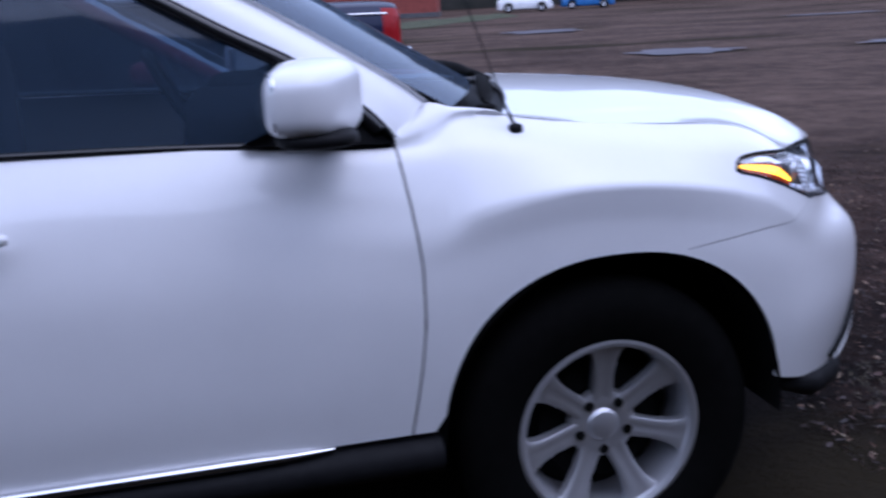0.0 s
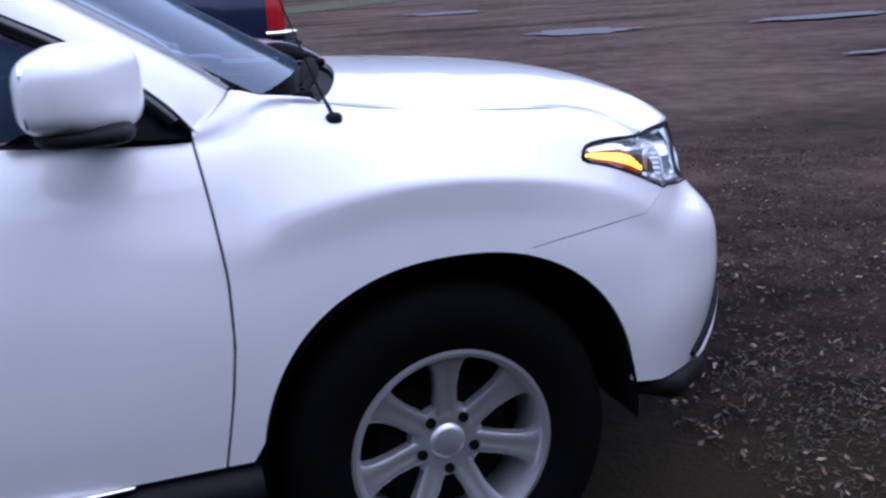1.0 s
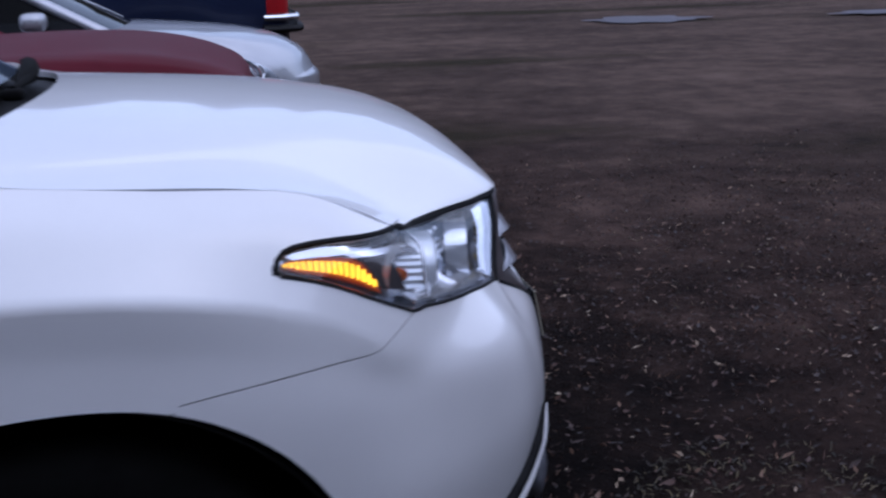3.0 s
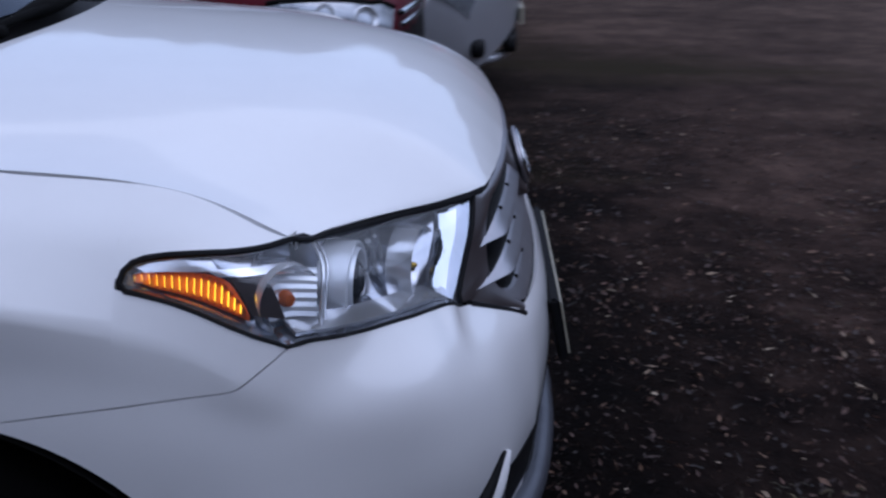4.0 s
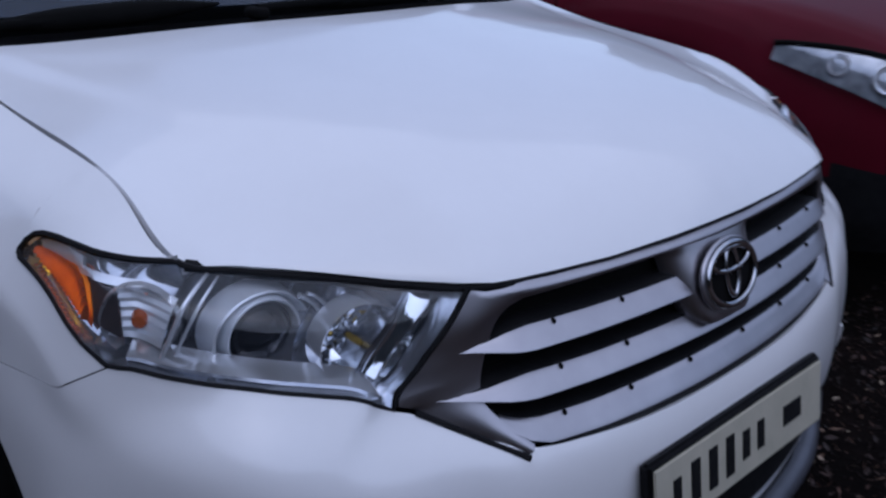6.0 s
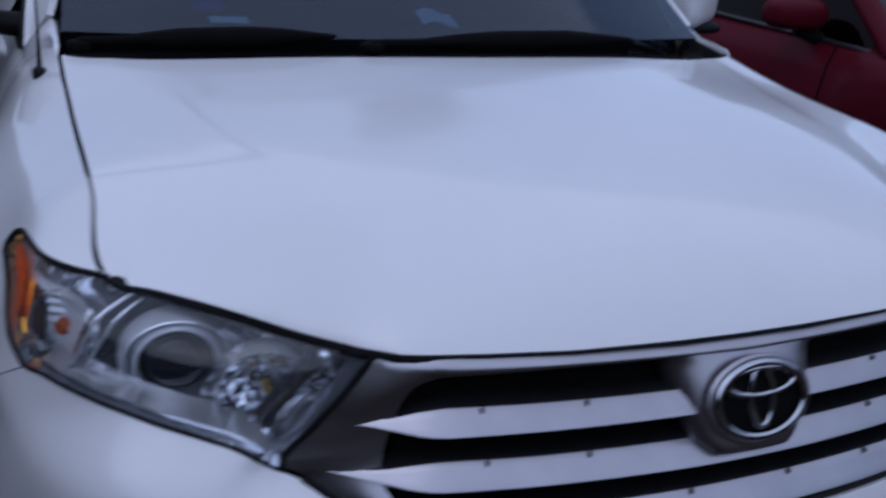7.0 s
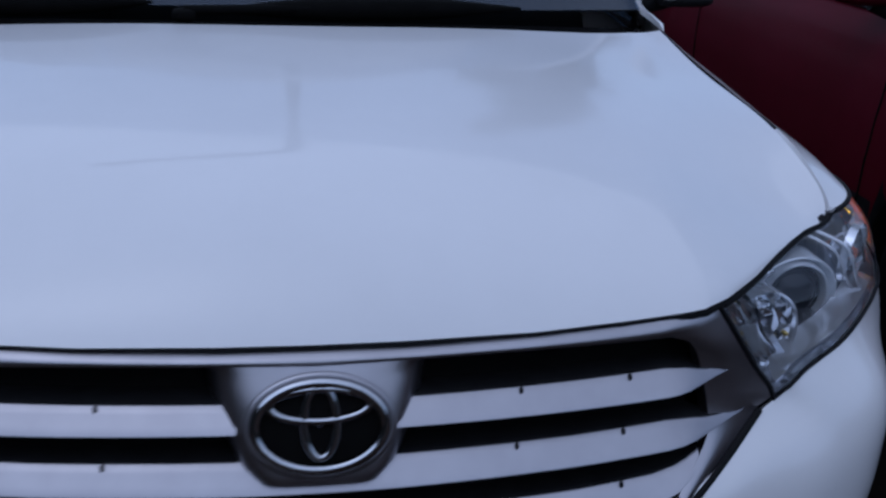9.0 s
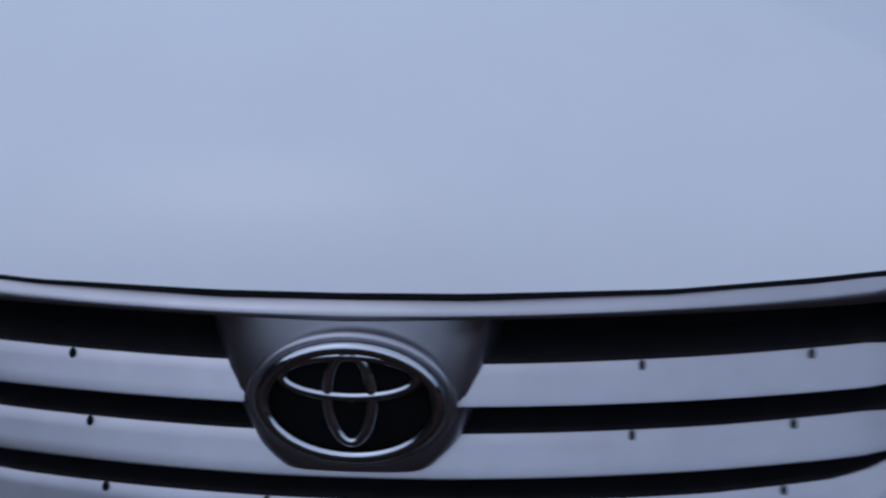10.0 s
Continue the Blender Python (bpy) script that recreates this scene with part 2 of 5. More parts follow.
flank(-2.25, .90, .42, .92, .58, .922, .75, .912, .86, .885, .97, .85, 1.06, .80, 1.135)
flank(-1.60, .90, .42, .923, .58, .925, .75, .915, .86, .885, .97, .85, 1.05, .805, 1.13)
flank(-1.00, .90, .42, .92, .58, .922, .75, .912, .86, .882, .97, .85, 1.04, .80, 1.115)
flank(-.45, .902, .42, .918, .58, .922, .73, .915, .82, .905, .893, .846, 1.034, .812, 1.083)
flank(-.30, .905, .42, .916, .58, .917, .75, .910, .862, .908, .935, .832, 1.062, .762, 1.137)
flank(-.08, .905, .42, .917, .58, .919, .76, .912, .895, .914, .968, .836, 1.055, .757, 1.107)
flank(.16, .905, .42, .916, .58, .917, .76, .909, .880, .910, .955, .836, 1.031, .757, 1.082)
flank(.38, .90, .42, .912, .58, .911, .74, .900, .835, .892, .902, .838, 1.004, .755, 1.060)
flank(.52, .868, .42, .893, .58, .888, .71, .881, .785, .876, .838, .836, .962, .757, .997)
section(.69, .75, .41, .710, .782, .58, .708, .795, .69, .694, .793, .79, .650, .750, .868, .638, .726, .945, .578, .672, .979)
section(.79, .62, .40, .813, .642, .58, .792, .672, .71, .752, .686, .79, .712, .637, .865, .714, .600, .930, .695, .562, .973)
section(.85, .47, .40, .868, .50, .58, .829, .548, .740, .752, .583, .820, .754, .553, .87, .764, .520, .918, .765, .487, .967)
section(.865, .42, .40, .888, .42, .58, .872, .425, .712, .820, .455, .79, .815, .46, .85, .80, .455, .90, .782, .448, .968)
section(.90, .22, .40, .918, .22, .58, .905, .22, .70, .862, .225, .78, .838, .228, .84, .825, .23, .90, .81, .23, .963)
section(.91, 0, .40, .928, 0, .58, .912, 0, .695, .868, 0, .78, .848, 0, .84, .836, 0, .90, .82, 0, .962)
NS = len(SECTIONS)
mirrored_y = np.array((1, -1, 1))
CAGE = np.stack([SECTIONS[1] * mirrored_y, *SECTIONS, SECTIONS[-2] * mirrored_y])
CAGE = np.concatenate([2 * CAGE[:, :1] - CAGE[:, 1:2], CAGE, 2 * CAGE[:, -1:] - CAGE[:, -2:-1]], axis=1)


CREASE = .97     # how sharply the skin folds along its fifth row over the front wheel


def weights(t):
    return np.array((-t + 2 * t * t - t ** 3, 2 - 5 * t * t + 3 * t ** 3, t + 4 * t * t - 3 * t ** 3, -t * t + t ** 3)) / 2


def skin(s, r, out=0.0):
    """The right side of the body at s along it (0 tail, NS - 1 nose) and r up it (0 sill, 6 belt and bonnet's edge)."""
    i, j = min(max(int(s), 0), NS - 2), min(max(int(r), 0), 5)
    wr = weights(r - j)
    if j in (3, 4):
        c = CREASE * max(0, 1 - abs(s - 10.5) / (3.5 if s > 10.5 else 3.3)) ** .4
        wr = wr * (1 - c) + np.array((0, 1 - (r - j), r - j, 0)) * c
    p = np.einsum("a,abc,b->c", weights(s - i), CAGE[i:i + 4, j:j + 4], wr)
    p = np.array((p[0], -p[1], p[2]))
    if out:
        e = 0.02
        a, b = skin(min(s + e, NS - 1), r) - skin(max(s - e, 0), r), skin(s, min(r + e, 6)) - skin(s, max(r - e, 0))
        n = np.cross(a, b)
        p = p + n / np.linalg.norm(n) * out
    return p


def bisect(fn, lo, hi):
    for _ in range(26):
        mid = (lo + hi) / 2
        if fn(mid) < 0:
            lo = mid
        else:
            hi = mid
    return (lo + hi) / 2


def find(z, x=None, y=None, near=None):
    """(s, r) of the skin's point at height z and at x (flank) or at half-width y (nose)."""
    s, r = (near or ((10.0, 3.0) if x is not None else (17.0, 3.0)))
    for _ in range(7):
        s = bisect((lambda q: skin(q, r)[0] - x), 2.0, 14.6) if x is not None else bisect((lambda q: y - -skin(q, r)[1]), 12.0, NS - 1.0)
        r = bisect(lambda q: skin(s, q)[2] - z, 0, 6)
    return s, r


def between(lo, hi, n, out=0.0):
    """The grid of skin points between two curves in (s, r)."""
    return [[skin(*(np.array(a) * (1 - k / (n - 1)) + np.array(b) * k / (n - 1)), out) for k in range(n)] for a, b in zip(lo, hi)]


def s_at(x, r=3.0):
    return bisect(lambda q: skin(q, r)[0] - x, 2.0, 13.9)


def arch(x, centre):
    d = abs(x - centre) / 0.424
    return 0.40 + 0.415 * max(1 - d ** 2.25, 0) ** (1 / 2.25)


def arch_xs(centre, lo, hi, n):
    """Places along the arch, closer together where it is steep."""
    a0, a1 = (math.acos(max(-1, min(1, (q - centre) / 0.4245))) for q in (lo, hi))
    return [centre + 0.4245 * math.cos(a0 + (a1 - a0) * k / (n - 1)) for k in range(n)]


# ---------------------------------------------------------------- the white car
suv = thing("white_suv", "pearl white mid-size sport utility vehicle parked on bare earth", "car")
GAP = 0.0012
SIDES = ((1, "right"), (-1, "left"))

# lines between the panels, as (x, z) on the flank
HL_TOP = spline([(.333, .972), (.338, .986), (.36, .998), (.42, 1.001), (.475, .998), (.51, .994), (.531, .9925)], 16)
HL_BOT = spline([(.333, .972), (.336, .965), (.36, .959), (.42, .939), (.505, .900), (.534, .884)], 16)
SEAM = np.array([(.17, .804), (.25, .815), (.36, .828), (.455, .8385), (.468, .841), (.478, .846), (.534, .884)])


LAMP_FOOT = [(13.3, 4.385), (13.6, 4.23), (13.9, 4.045), (14.3, 3.91), (14.7, 3.83), (15.1, 3.73), (15.4, 3.56), (15.65, 3.33), (15.93, 3.03)]
DOOR_EDGE = ((.42, .45, .59, .70, .83, .96, 1.09, 1.3), (-.036, -.031, -.006, .008, .010, -.002, -.018, -.03))


def door_edge(grid, x0, reach):
    """Bows the panels' joint between fender and front door; x0 is its place before, reach how far the bow fades."""
    out = []
    for row in grid:
        new_row = []
        for p in row:
            w = max(0.0, 1 - abs(p[0] - x0) / reach)
            d = float(np.interp(p[2], *DOOR_EDGE)) * w * w * (3 - 2 * w)
            new_row.append(p + np.array((d, -.02 * d, 0)))
        out.append(new_row)
    return out


def on_line(line, x):
    return float(np.interp(x, line[:, 0], line[:, 1]))


def low_edge(x, centre=0.0):
    return max(arch(x, centre), 0.445)


def fender(side):
    xs = list(np.linspace(-.447, -.404, 4)) + arch_xs(0.015, -.4035, .172, 34)[0:] + list(np.linspace(.185, .328, 9))
    lo, hi = [], []
    for x in xs:
        z = low_edge(x, 0.015) if x <= .173 else on_line(SEAM, x) + GAP
        lo.append(find(z, x=x))
        hi.append((s_at(x, 6.0), 5.955))
    fold = [(a[0] * .5 + b[0] * .5, 4.0) for a, b in zip(lo, hi)]
    main = [p[:-1] + q for p, q in zip(between(lo, fold, 13), between(fold, hi, 12))]
    xs = np.linspace(.328, .5285, 15)
    top = between([find(on_line(HL_TOP, max(x, .334)) + (GAP if x > .34 else 0), x=x) for x in xs], [(s_at(x, 6.0), 5.955) for x in xs], 6)
    xs = np.concatenate([np.linspace(.328, .455, 8), (.464, .471, .478, .488, .503, .518, .530)])
    lo, hi = [find(on_line(SEAM, x) + GAP, x=x) for x in xs], [find(on_line(HL_BOT, max(x, .334)) - (GAP if x > .34 else 0), x=x) for x in xs]
    fold = [(p[0] * .5 + q[0] * .5, max(min(4.0, q[1] * .8 + p[1] * .2), p[1] * .7 + q[1] * .3)) for p, q in zip(lo, hi)]
    low = [p[:-1] + q for p, q in zip(between(lo, fold, 8), between(fold, hi, 5))]
    # the fender's top runs up to the pillar's foot and the scuttle
    cx, cy, cz = (-.457, -.42, -.383, -.355, -.326, -.27, -.206), (-.800, -.785, -.758, -.756, -.754, -.754, -.756), (1.093, 1.134, 1.169, 1.164, 1.154, 1.148, 1.137)
    for row in main:
        p = np.array(row[-1])
        q = np.array((p[0], float(np.interp(p[0], cx, cy)), float(np.interp(p[0], cx, cz)))) if p[0] < -.206 else p
        row += [p + (q - p) * k + np.array((0, -.006, .004)) * (math.sin(math.pi * k) if p[0] < -.206 else 0) for k in (.25, .5, .75, 1)]
    main = door_edge(main, -.447, .045)
    return sheets("fender", [main, top, low], WHITE, 0.012, side, sharp=62)


def flank_panel(name, x0, x1, side, r0=0.0, r1=5.97, wheel=None, n=26):
    xs = list(np.linspace(x0, x1, n))
    if wheel is not None:
        xs = sorted(set([x for x in xs if abs(x - wheel) > .42] + [x for x in arch_xs(wheel, wheel - .4175, wheel + .4175, 40) if x0 <= x <= x1] + [x0, x1]))
    lo, hi = [], []
    for x in xs:
        z = low_edge(x, wheel) if wheel is not None else 0.445
        s, r = find(z, x=x)
        lo.append((s, max(r, r0)))
        hi.append((s_at(x, r1), r1))
    grid = between(lo, hi, 24)
    return sheet(name, door_edge(grid, x1, .4) if name == "front_door" else grid, WHITE, 0.012, side)


def bumper():
    """From the right arch round the nose to the left one, under the lamps and the grille."""
    lo, hi = [], []
    for x in arch_xs(0.015, .176, .4325, 24):
        lo.append(find(arch(x, 0.015), x=x))
        hi.append(find(on_line(SEAM, x) - GAP, x=x))
    for x in (.436, .446, .456, .464, .471, .478, .488, .503, .518, .532):
        lo.append(find(.452 - (x - .436) * .25, x=x))
        hi.append(find(on_line(SEAM, x) - GAP, x=x))
    s0, r0 = hi[-1]
    sb, rb = lo[-1]
    tops = spline([(s0, r0)] + LAMP_FOOT + [(16.5, 2.74), (17.0, 2.47), (17.5, 2.42), (18.0, 2.39), (19.0, 2.38)], 60)[1:]
    for s, r in tops:
        k = (s - s0) / (NS - 1 - s0)
        lo.append((sb + (NS - 1 - sb) * k, rb * max(1 - k * 6, 0)))
        hi.append((s, r - 0.02 * min(1, (s - s0) / 1.5)))
    half = between(lo, hi, 22)
    grid = half + [[p * mirrored_y for p in row] for row in half[-2::-1]]
    return sheet("front_bumper", grid, WHITE, 0.012)


def bonnet_edges(y):
    """The bonnet's rear and front x and z at a half-width."""
    a = abs(y)
    xr = -.040 - .30 * a * a
    xf = float(np.interp(a, (0, .1, .25, .36, .43, .46, .50, .56, .62, .66, .70, .72, .752), (.824, .823, .814, .801, .790, .783, .758, .705, .642, .603, .568, .556, .534)))
    zf = float(np.interp(a, (0, .25, .45, .56, .68, .752), (.966, .967, .973, .977, .984, .997)))
    return xr, xf, 1.153 - .029 * (a / .752) ** 2.2, zf


def bonnet():
    line = [skin(s_at(x, 6.0), 6.0)[2] for x in np.linspace(-.26, .534, 40)]
    line = np.polyfit(np.linspace(-.26, .534, 40), line, 4)
    ys = [math.copysign(.7525 * abs(k) ** 0.75, k) for k in np.linspace(-1, 1, 101)]
    us = [1 - (1 - k) ** 1.5 for k in np.linspace(0, 1, 40)]
    grid = []
    for y in ys:
        a = abs(y)
        xr, xf, zr, zf = bonnet_edges(y)
        w = max((a - .1) / .652, 0) ** 3.4
        col = []
        for u in us:
            x = xr + (xf - xr) * u
            mid = .30 * u + .36 * u ** 3.0 + .34 * u ** 9 - .15 * (u ** 3 - u ** 9) * max(0, 1 - (a / .6) ** 2)
            edge = float(np.polyval(line, min(x, .534))) if a > .1 else 1.0
            if x > .40:
                m = min(max((a - .50) / .25, 0), 1)
                m = m * m * (3 - 2 * m) * min(1, (x - .40) / .06) + 1 - min(1, (x - .40) / .06)
                edge = min(edge, zr + (zf - zr) * mid) * (1 - m) + edge * m
            z = (zr + (zf - zr) * mid) * (1 - w) + edge * w
            fold = .695 - .245 * u ** 1.15
            crest = .5 + .5 * math.tanh((fold - a) / .020)
            z += .0034 * crest * min(1, (1 - u) * 9) - .0018
            k = (a / .7525) ** 8
            if k > .01 and x < .534:
                k *= (-skin(s_at(x, 6.0), 6.0)[1] - .0035) / .7525 - 1
            else:
                k = 0
            col.append((x, y * (1 + k), z))
        grid.append(col)
    # ease the corners over the lamps
    p = np.array(grid)
    soft = np.clip((np.abs(p[..., 1]) - .45) / .06, 0, 1) * np.clip((p[..., 0] - .22) / .15, 0, 1)
    for _ in range(14):
        z = p[..., 2]
        mean = z.copy()
        mean[1:-1, 1:-1] = (z[:-2, 1:-1] + z[2:, 1:-1] + z[1:-1, :-2] + z[1:-1, 2:]) / 4
        p[..., 2] = z + (mean - z) * soft * .8
    return sheet("bonnet", p.tolist(), WHITE, 0.014, 1, True)


part("bonnet", bonnet(), suv, "smooth pearl white bonnet")
part("front_bumper", bumper(), suv)
for side, _ in SIDES:
    part("fender", fender(side), suv)
    d = part("front_door", flank_panel("front_door", -1.555, -.4525, side), suv)
    part("rear_door", flank_panel("rear_door", -2.375, -1.56, side, wheel=None), suv)
    part("rear_quarter", flank_panel("rear_quarter", -3.24, -2.38, side, wheel=-2.79), suv)
tail_lo = [(s, 2.02) for s in np.linspace(3.0, 0.0, 24)]
tail_hi = [(s, 5.97) for s in np.linspace(3.0, 0.0, 24)]
half = between(tail_lo, tail_hi, 14)
part("tailgate", sheet("tailgate", half + [[p * mirrored_y for p in row] for row in half[-2::-1]], WHITE, 0.012, 1, True), suv)
half = between([(s, 0) for s in np.linspace(3.0, 0.0, 24)], [(s, 1.98) for s in np.linspace(3.0, 0.0, 24)], 10)
part("rear_bumper", sheet("rear_bumper", half + [[p * mirrored_y for p in row] for row in half[-2::-1]], WHITE, 0.012, 1, True), suv)

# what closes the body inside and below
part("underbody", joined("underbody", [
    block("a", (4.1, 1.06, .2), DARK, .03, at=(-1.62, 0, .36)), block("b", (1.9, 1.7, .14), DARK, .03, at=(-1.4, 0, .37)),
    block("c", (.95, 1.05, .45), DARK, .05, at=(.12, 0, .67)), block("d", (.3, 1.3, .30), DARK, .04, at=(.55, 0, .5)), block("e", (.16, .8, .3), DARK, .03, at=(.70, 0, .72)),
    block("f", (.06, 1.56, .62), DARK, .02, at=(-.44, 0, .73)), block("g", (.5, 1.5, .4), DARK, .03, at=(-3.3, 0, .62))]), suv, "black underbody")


def wheel_well(xc, side):
    v, f = [], []
    n = 30
    for i in range(n + 1):
        t = math.pi * (1.05 * i / n - .025)
        for y, k in ((-.915, .424), (-.56, .43)):
            v.append((xc + k * math.cos(t), y * side, .40 + k * .985 * math.sin(t)))
    f = [(2 * i, 2 * i + 1, 2 * i + 3, 2 * i + 2) for i in range(n)]
    c = len(v)
    v.append((xc, -.56 * side, .4))
    f += [(2 * i + 1, c, 2 * i + 3) for i in range(n)]
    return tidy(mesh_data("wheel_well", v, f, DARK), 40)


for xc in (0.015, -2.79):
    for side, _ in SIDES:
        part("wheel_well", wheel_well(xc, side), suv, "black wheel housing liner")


# wheels: seven flared spokes of silver alloy
def wheel_parts(parent, at, turn, r_tyre=.372, r_rim=.2285, rim_mat=ALLOY, spokes=7, phase=90.0):
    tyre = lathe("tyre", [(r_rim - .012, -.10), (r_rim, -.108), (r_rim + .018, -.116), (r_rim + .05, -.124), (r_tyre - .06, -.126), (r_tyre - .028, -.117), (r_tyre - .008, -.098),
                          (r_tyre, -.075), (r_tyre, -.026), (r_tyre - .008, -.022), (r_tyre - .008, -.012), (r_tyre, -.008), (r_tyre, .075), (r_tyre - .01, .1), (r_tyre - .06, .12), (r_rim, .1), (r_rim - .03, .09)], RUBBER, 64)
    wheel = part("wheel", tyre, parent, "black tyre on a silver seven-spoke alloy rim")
    wheel.matrix_basis = Matrix.Translation(at) @ Matrix.Rotation(turn, 4, "Z")
    lip = lathe("rim", [(r_rim - .03, .03), (r_rim - .026, -.05), (r_rim - .022, -.088), (r_rim - .018, -.104), (r_rim - .008, -.110), (r_rim + .002, -.108), (r_rim + .003, -.102), (r_rim - .006, -.1)], rim_mat, 72)
    part("rim", lip, wheel)
    barrel = lathe("brake", [(.0, -.028), (.15, -.028), (.152, -.02), (.16, .0), (r_rim - .03, .02)], DARK, 48)
    part("brake", barrel, wheel, "dark brake disc")
    for k in range(spokes):
        a = radians(phase + k * 360 / spokes)
        v, f = [], []
        rows = ((.050, .028, -.066, .008), (.085, .025, -.068, .008), (.13, .024, -.076, .008), (.170, .029, -.086, .006), (.193, .037, -.092, .004), (r_rim - .022, .052, -.095, .002), (r_rim - .012, .064, -.097, .001))
        for r, w, y, dish in rows:
            for q, dy in ((-1.0, .03), (-1.0, .004), (-.72, 0), (-.3, dish * .35), (0, dish * .5), (.3, dish * .35), (.72, 0), (1.0, .004), (1.0, .03)):
                t = w * q
                v.append((r * math.cos(a) - t * math.sin(a), y + dy, r * math.sin(a) + t * math.cos(a)))
        m = 9
        f = [(i * m + j, i * m + j + 1, (i + 1) * m + j + 1, (i + 1) * m + j) for i in range(len(rows) - 1) for j in range(m - 1)]
        part("spoke", tidy(mesh_data("spoke", v, f, rim_mat), 50), wheel)
    hub = lathe("hub", [(.088, -.04), (.084, -.060), (.062, -.067), (.042, -.063), (.038, -.069), (.030, -.073), (.0, -.074)], rim_mat, 40)
    part("hub", hub, wheel)
    for k in range(5):
        a = radians(54 + k * 72)
        nut = lathe("wheel_nut", [(.012, -.05), (.012, -.0705), (.008, -.0715), (0, -.0715)], DARK, 12)
        nut.transform(Matrix.Translation((.064 * math.cos(a), 0, .064 * math.sin(a))))
        part("wheel_nut", nut, wheel)
    return wheel


for xc in (0.0, -2.79):
    for side, _ in SIDES:
        wheel_parts(suv, (xc, -.782 * side, .372), 0 if side > 0 else math.pi)

# sills and the bright strip under the doors
for side, _ in SIDES:
    xs = np.linspace(-2.36, -.415, 24)
    part("sill", tube("sill", [(x, -.868, .385) for x in xs], .062, BLACK, 12, flat=.8, side=side), suv, "black plastic side sill")
    part("door_strip", tube("door_strip", [(x, -.912 + .01 * max(0, (x + .75) / .12), .440) for x in np.linspace(-2.3, -.66, 30)], [.014] * 26 + [.013, .011, .008, .004], CHROME, 10, flat=.9, side=side), suv, "chrome strip along the door's foot")
    part("valance", tube("valance", [(.47, -.835, .41), (.58, -.81, .385), (.70, -.70, .37), (.79, -.56, .36), (.86, -.36, .355), (.89, 0, .35)], [.018, .04, .05, .05, .05, .05], BLACK, 12, flat=.9, side=side), suv, "black plastic lower valance")


# ---------------------------------------------------------------- glasshouse
FRONT_EDGE = spline([(-.326, -.750, 1.146), (-.44, -.735, 1.214), (-.56, -.722, 1.287), (-.75, -.70, 1.402), (-1.0, -.655, 1.535), (-1.26, -.59, 1.635)], 30)
PILLAR_EDGE = spline([(-.383, -.755, 1.170), (-.44, -.738, 1.212), (-.56, -.722, 1.287), (-.75, -.70, 1.402), (-1.0, -.655, 1.535), (-1.26, -.59, 1.635)], 30)
REAR_EDGE = spline([(-.458, -.800, 1.094), (-.52, -.789, 1.165), (-.65, -.766, 1.268), (-.79, -.745, 1.345), (-1.06, -.70, 1.49), (-1.40, -.655, 1.60)], 30)
ROOF_EDGE = spline([(-1.40, -.655, 1.60), (-1.8, -.64, 1.645), (-2.4, -.635, 1.655), (-3.0, -.635, 1.63), (-3.45, -.66, 1.56)], 40)


def bulged(a, b, n, swell):
    out = []
    for p, q in zip(a, b):
        p, q = np.array(p), np.array(q)
        row = []
        for k in np.linspace(0, 1, n):
            c = p * (1 - k) + q * k
            c = c + np.array((.35, -.8, .55)) * swell * 4 * k * (1 - k) * min(1, len(out) / 9)
            row.append(c)
        out.append(row)
    return out


for side, _ in SIDES:
    part("pillar", sheet("pillar", bulged(PILLAR_EDGE, REAR_EDGE, 8, .008), WHITE, .012, side, True), suv)


def roof():
    front = [(-1.26 + .22 * (1 - (abs(y) / .59) ** 2), y, 1.635 + .045 * (1 - (abs(y) / .59) ** 2)) for y in np.linspace(-.59, .59, 25)]
    grid = []
    for fx, fy, _ in front:
        v = fy / .59
        row = []
        for u in np.linspace(0, 1, 30):
            x = fx + (-3.5 - fx) * u
            half = .59 + (.66 - .59) * min(u * 5, 1)
            z = 1.635 + .035 * math.sin(math.pi * min(u * .9 + .1, 1)) + .045 * (1 - v * v) - .06 * u ** 4
            row.append((x, half * v, z))
        grid.append(row)
    return sheet("roof", grid, WHITE, .03, 1, False)


part("roof", roof(), suv)


def screen_grid(n=25, m=16):
    grid = []
    for v in np.linspace(-1, 1, n):
        row = []
        for u in np.linspace(0, 1, m):
            e = FRONT_EDGE[int(round(u * 29))]
            half = -e[1] - .004
            x = e[0] + .20 * (1 - v * v) * (1 - .1 * u) + .004
            z = e[2] + .022 * (1 - v * v) + .006
            row.append((x, half * v, z))
        grid.append(row)
    return grid


part("windscreen", outward(sheet("windscreen", screen_grid(), SCREEN_GLASS, 0, 1, False)), suv, "tinted windscreen reflecting the sky").visible_shadow = False


def side_glass(x0, x1):
    grid = []
    for x in np.linspace(x0, x1, 22):
        zb = float(np.interp(x, (-3.2, -1.6, -1.0, -.45), (1.135, 1.125, 1.11, 1.08)))
        yb = float(np.interp(x, (-3.2, -1.6, -.45), (-.79, -.795, -.78)))
        xs = [p[0] for p in REAR_EDGE] + [p[0] for p in ROOF_EDGE[1:]]
        zt = float(np.interp(-x, [-q for q in xs], [p[2] for p in REAR_EDGE] + [p[2] for p in ROOF_EDGE[1:]])) - .004
        yt = float(np.interp(-x, [-q for q in xs], [p[1] for p in REAR_EDGE] + [p[1] for p in ROOF_EDGE[1:]])) + .006
        grid.append([(x, yb + (yt - yb) * k + -.012 * math.sin(math.pi * k), zb + (zt - zb) * k) for k in np.linspace(0, 1, 10)])
    return grid


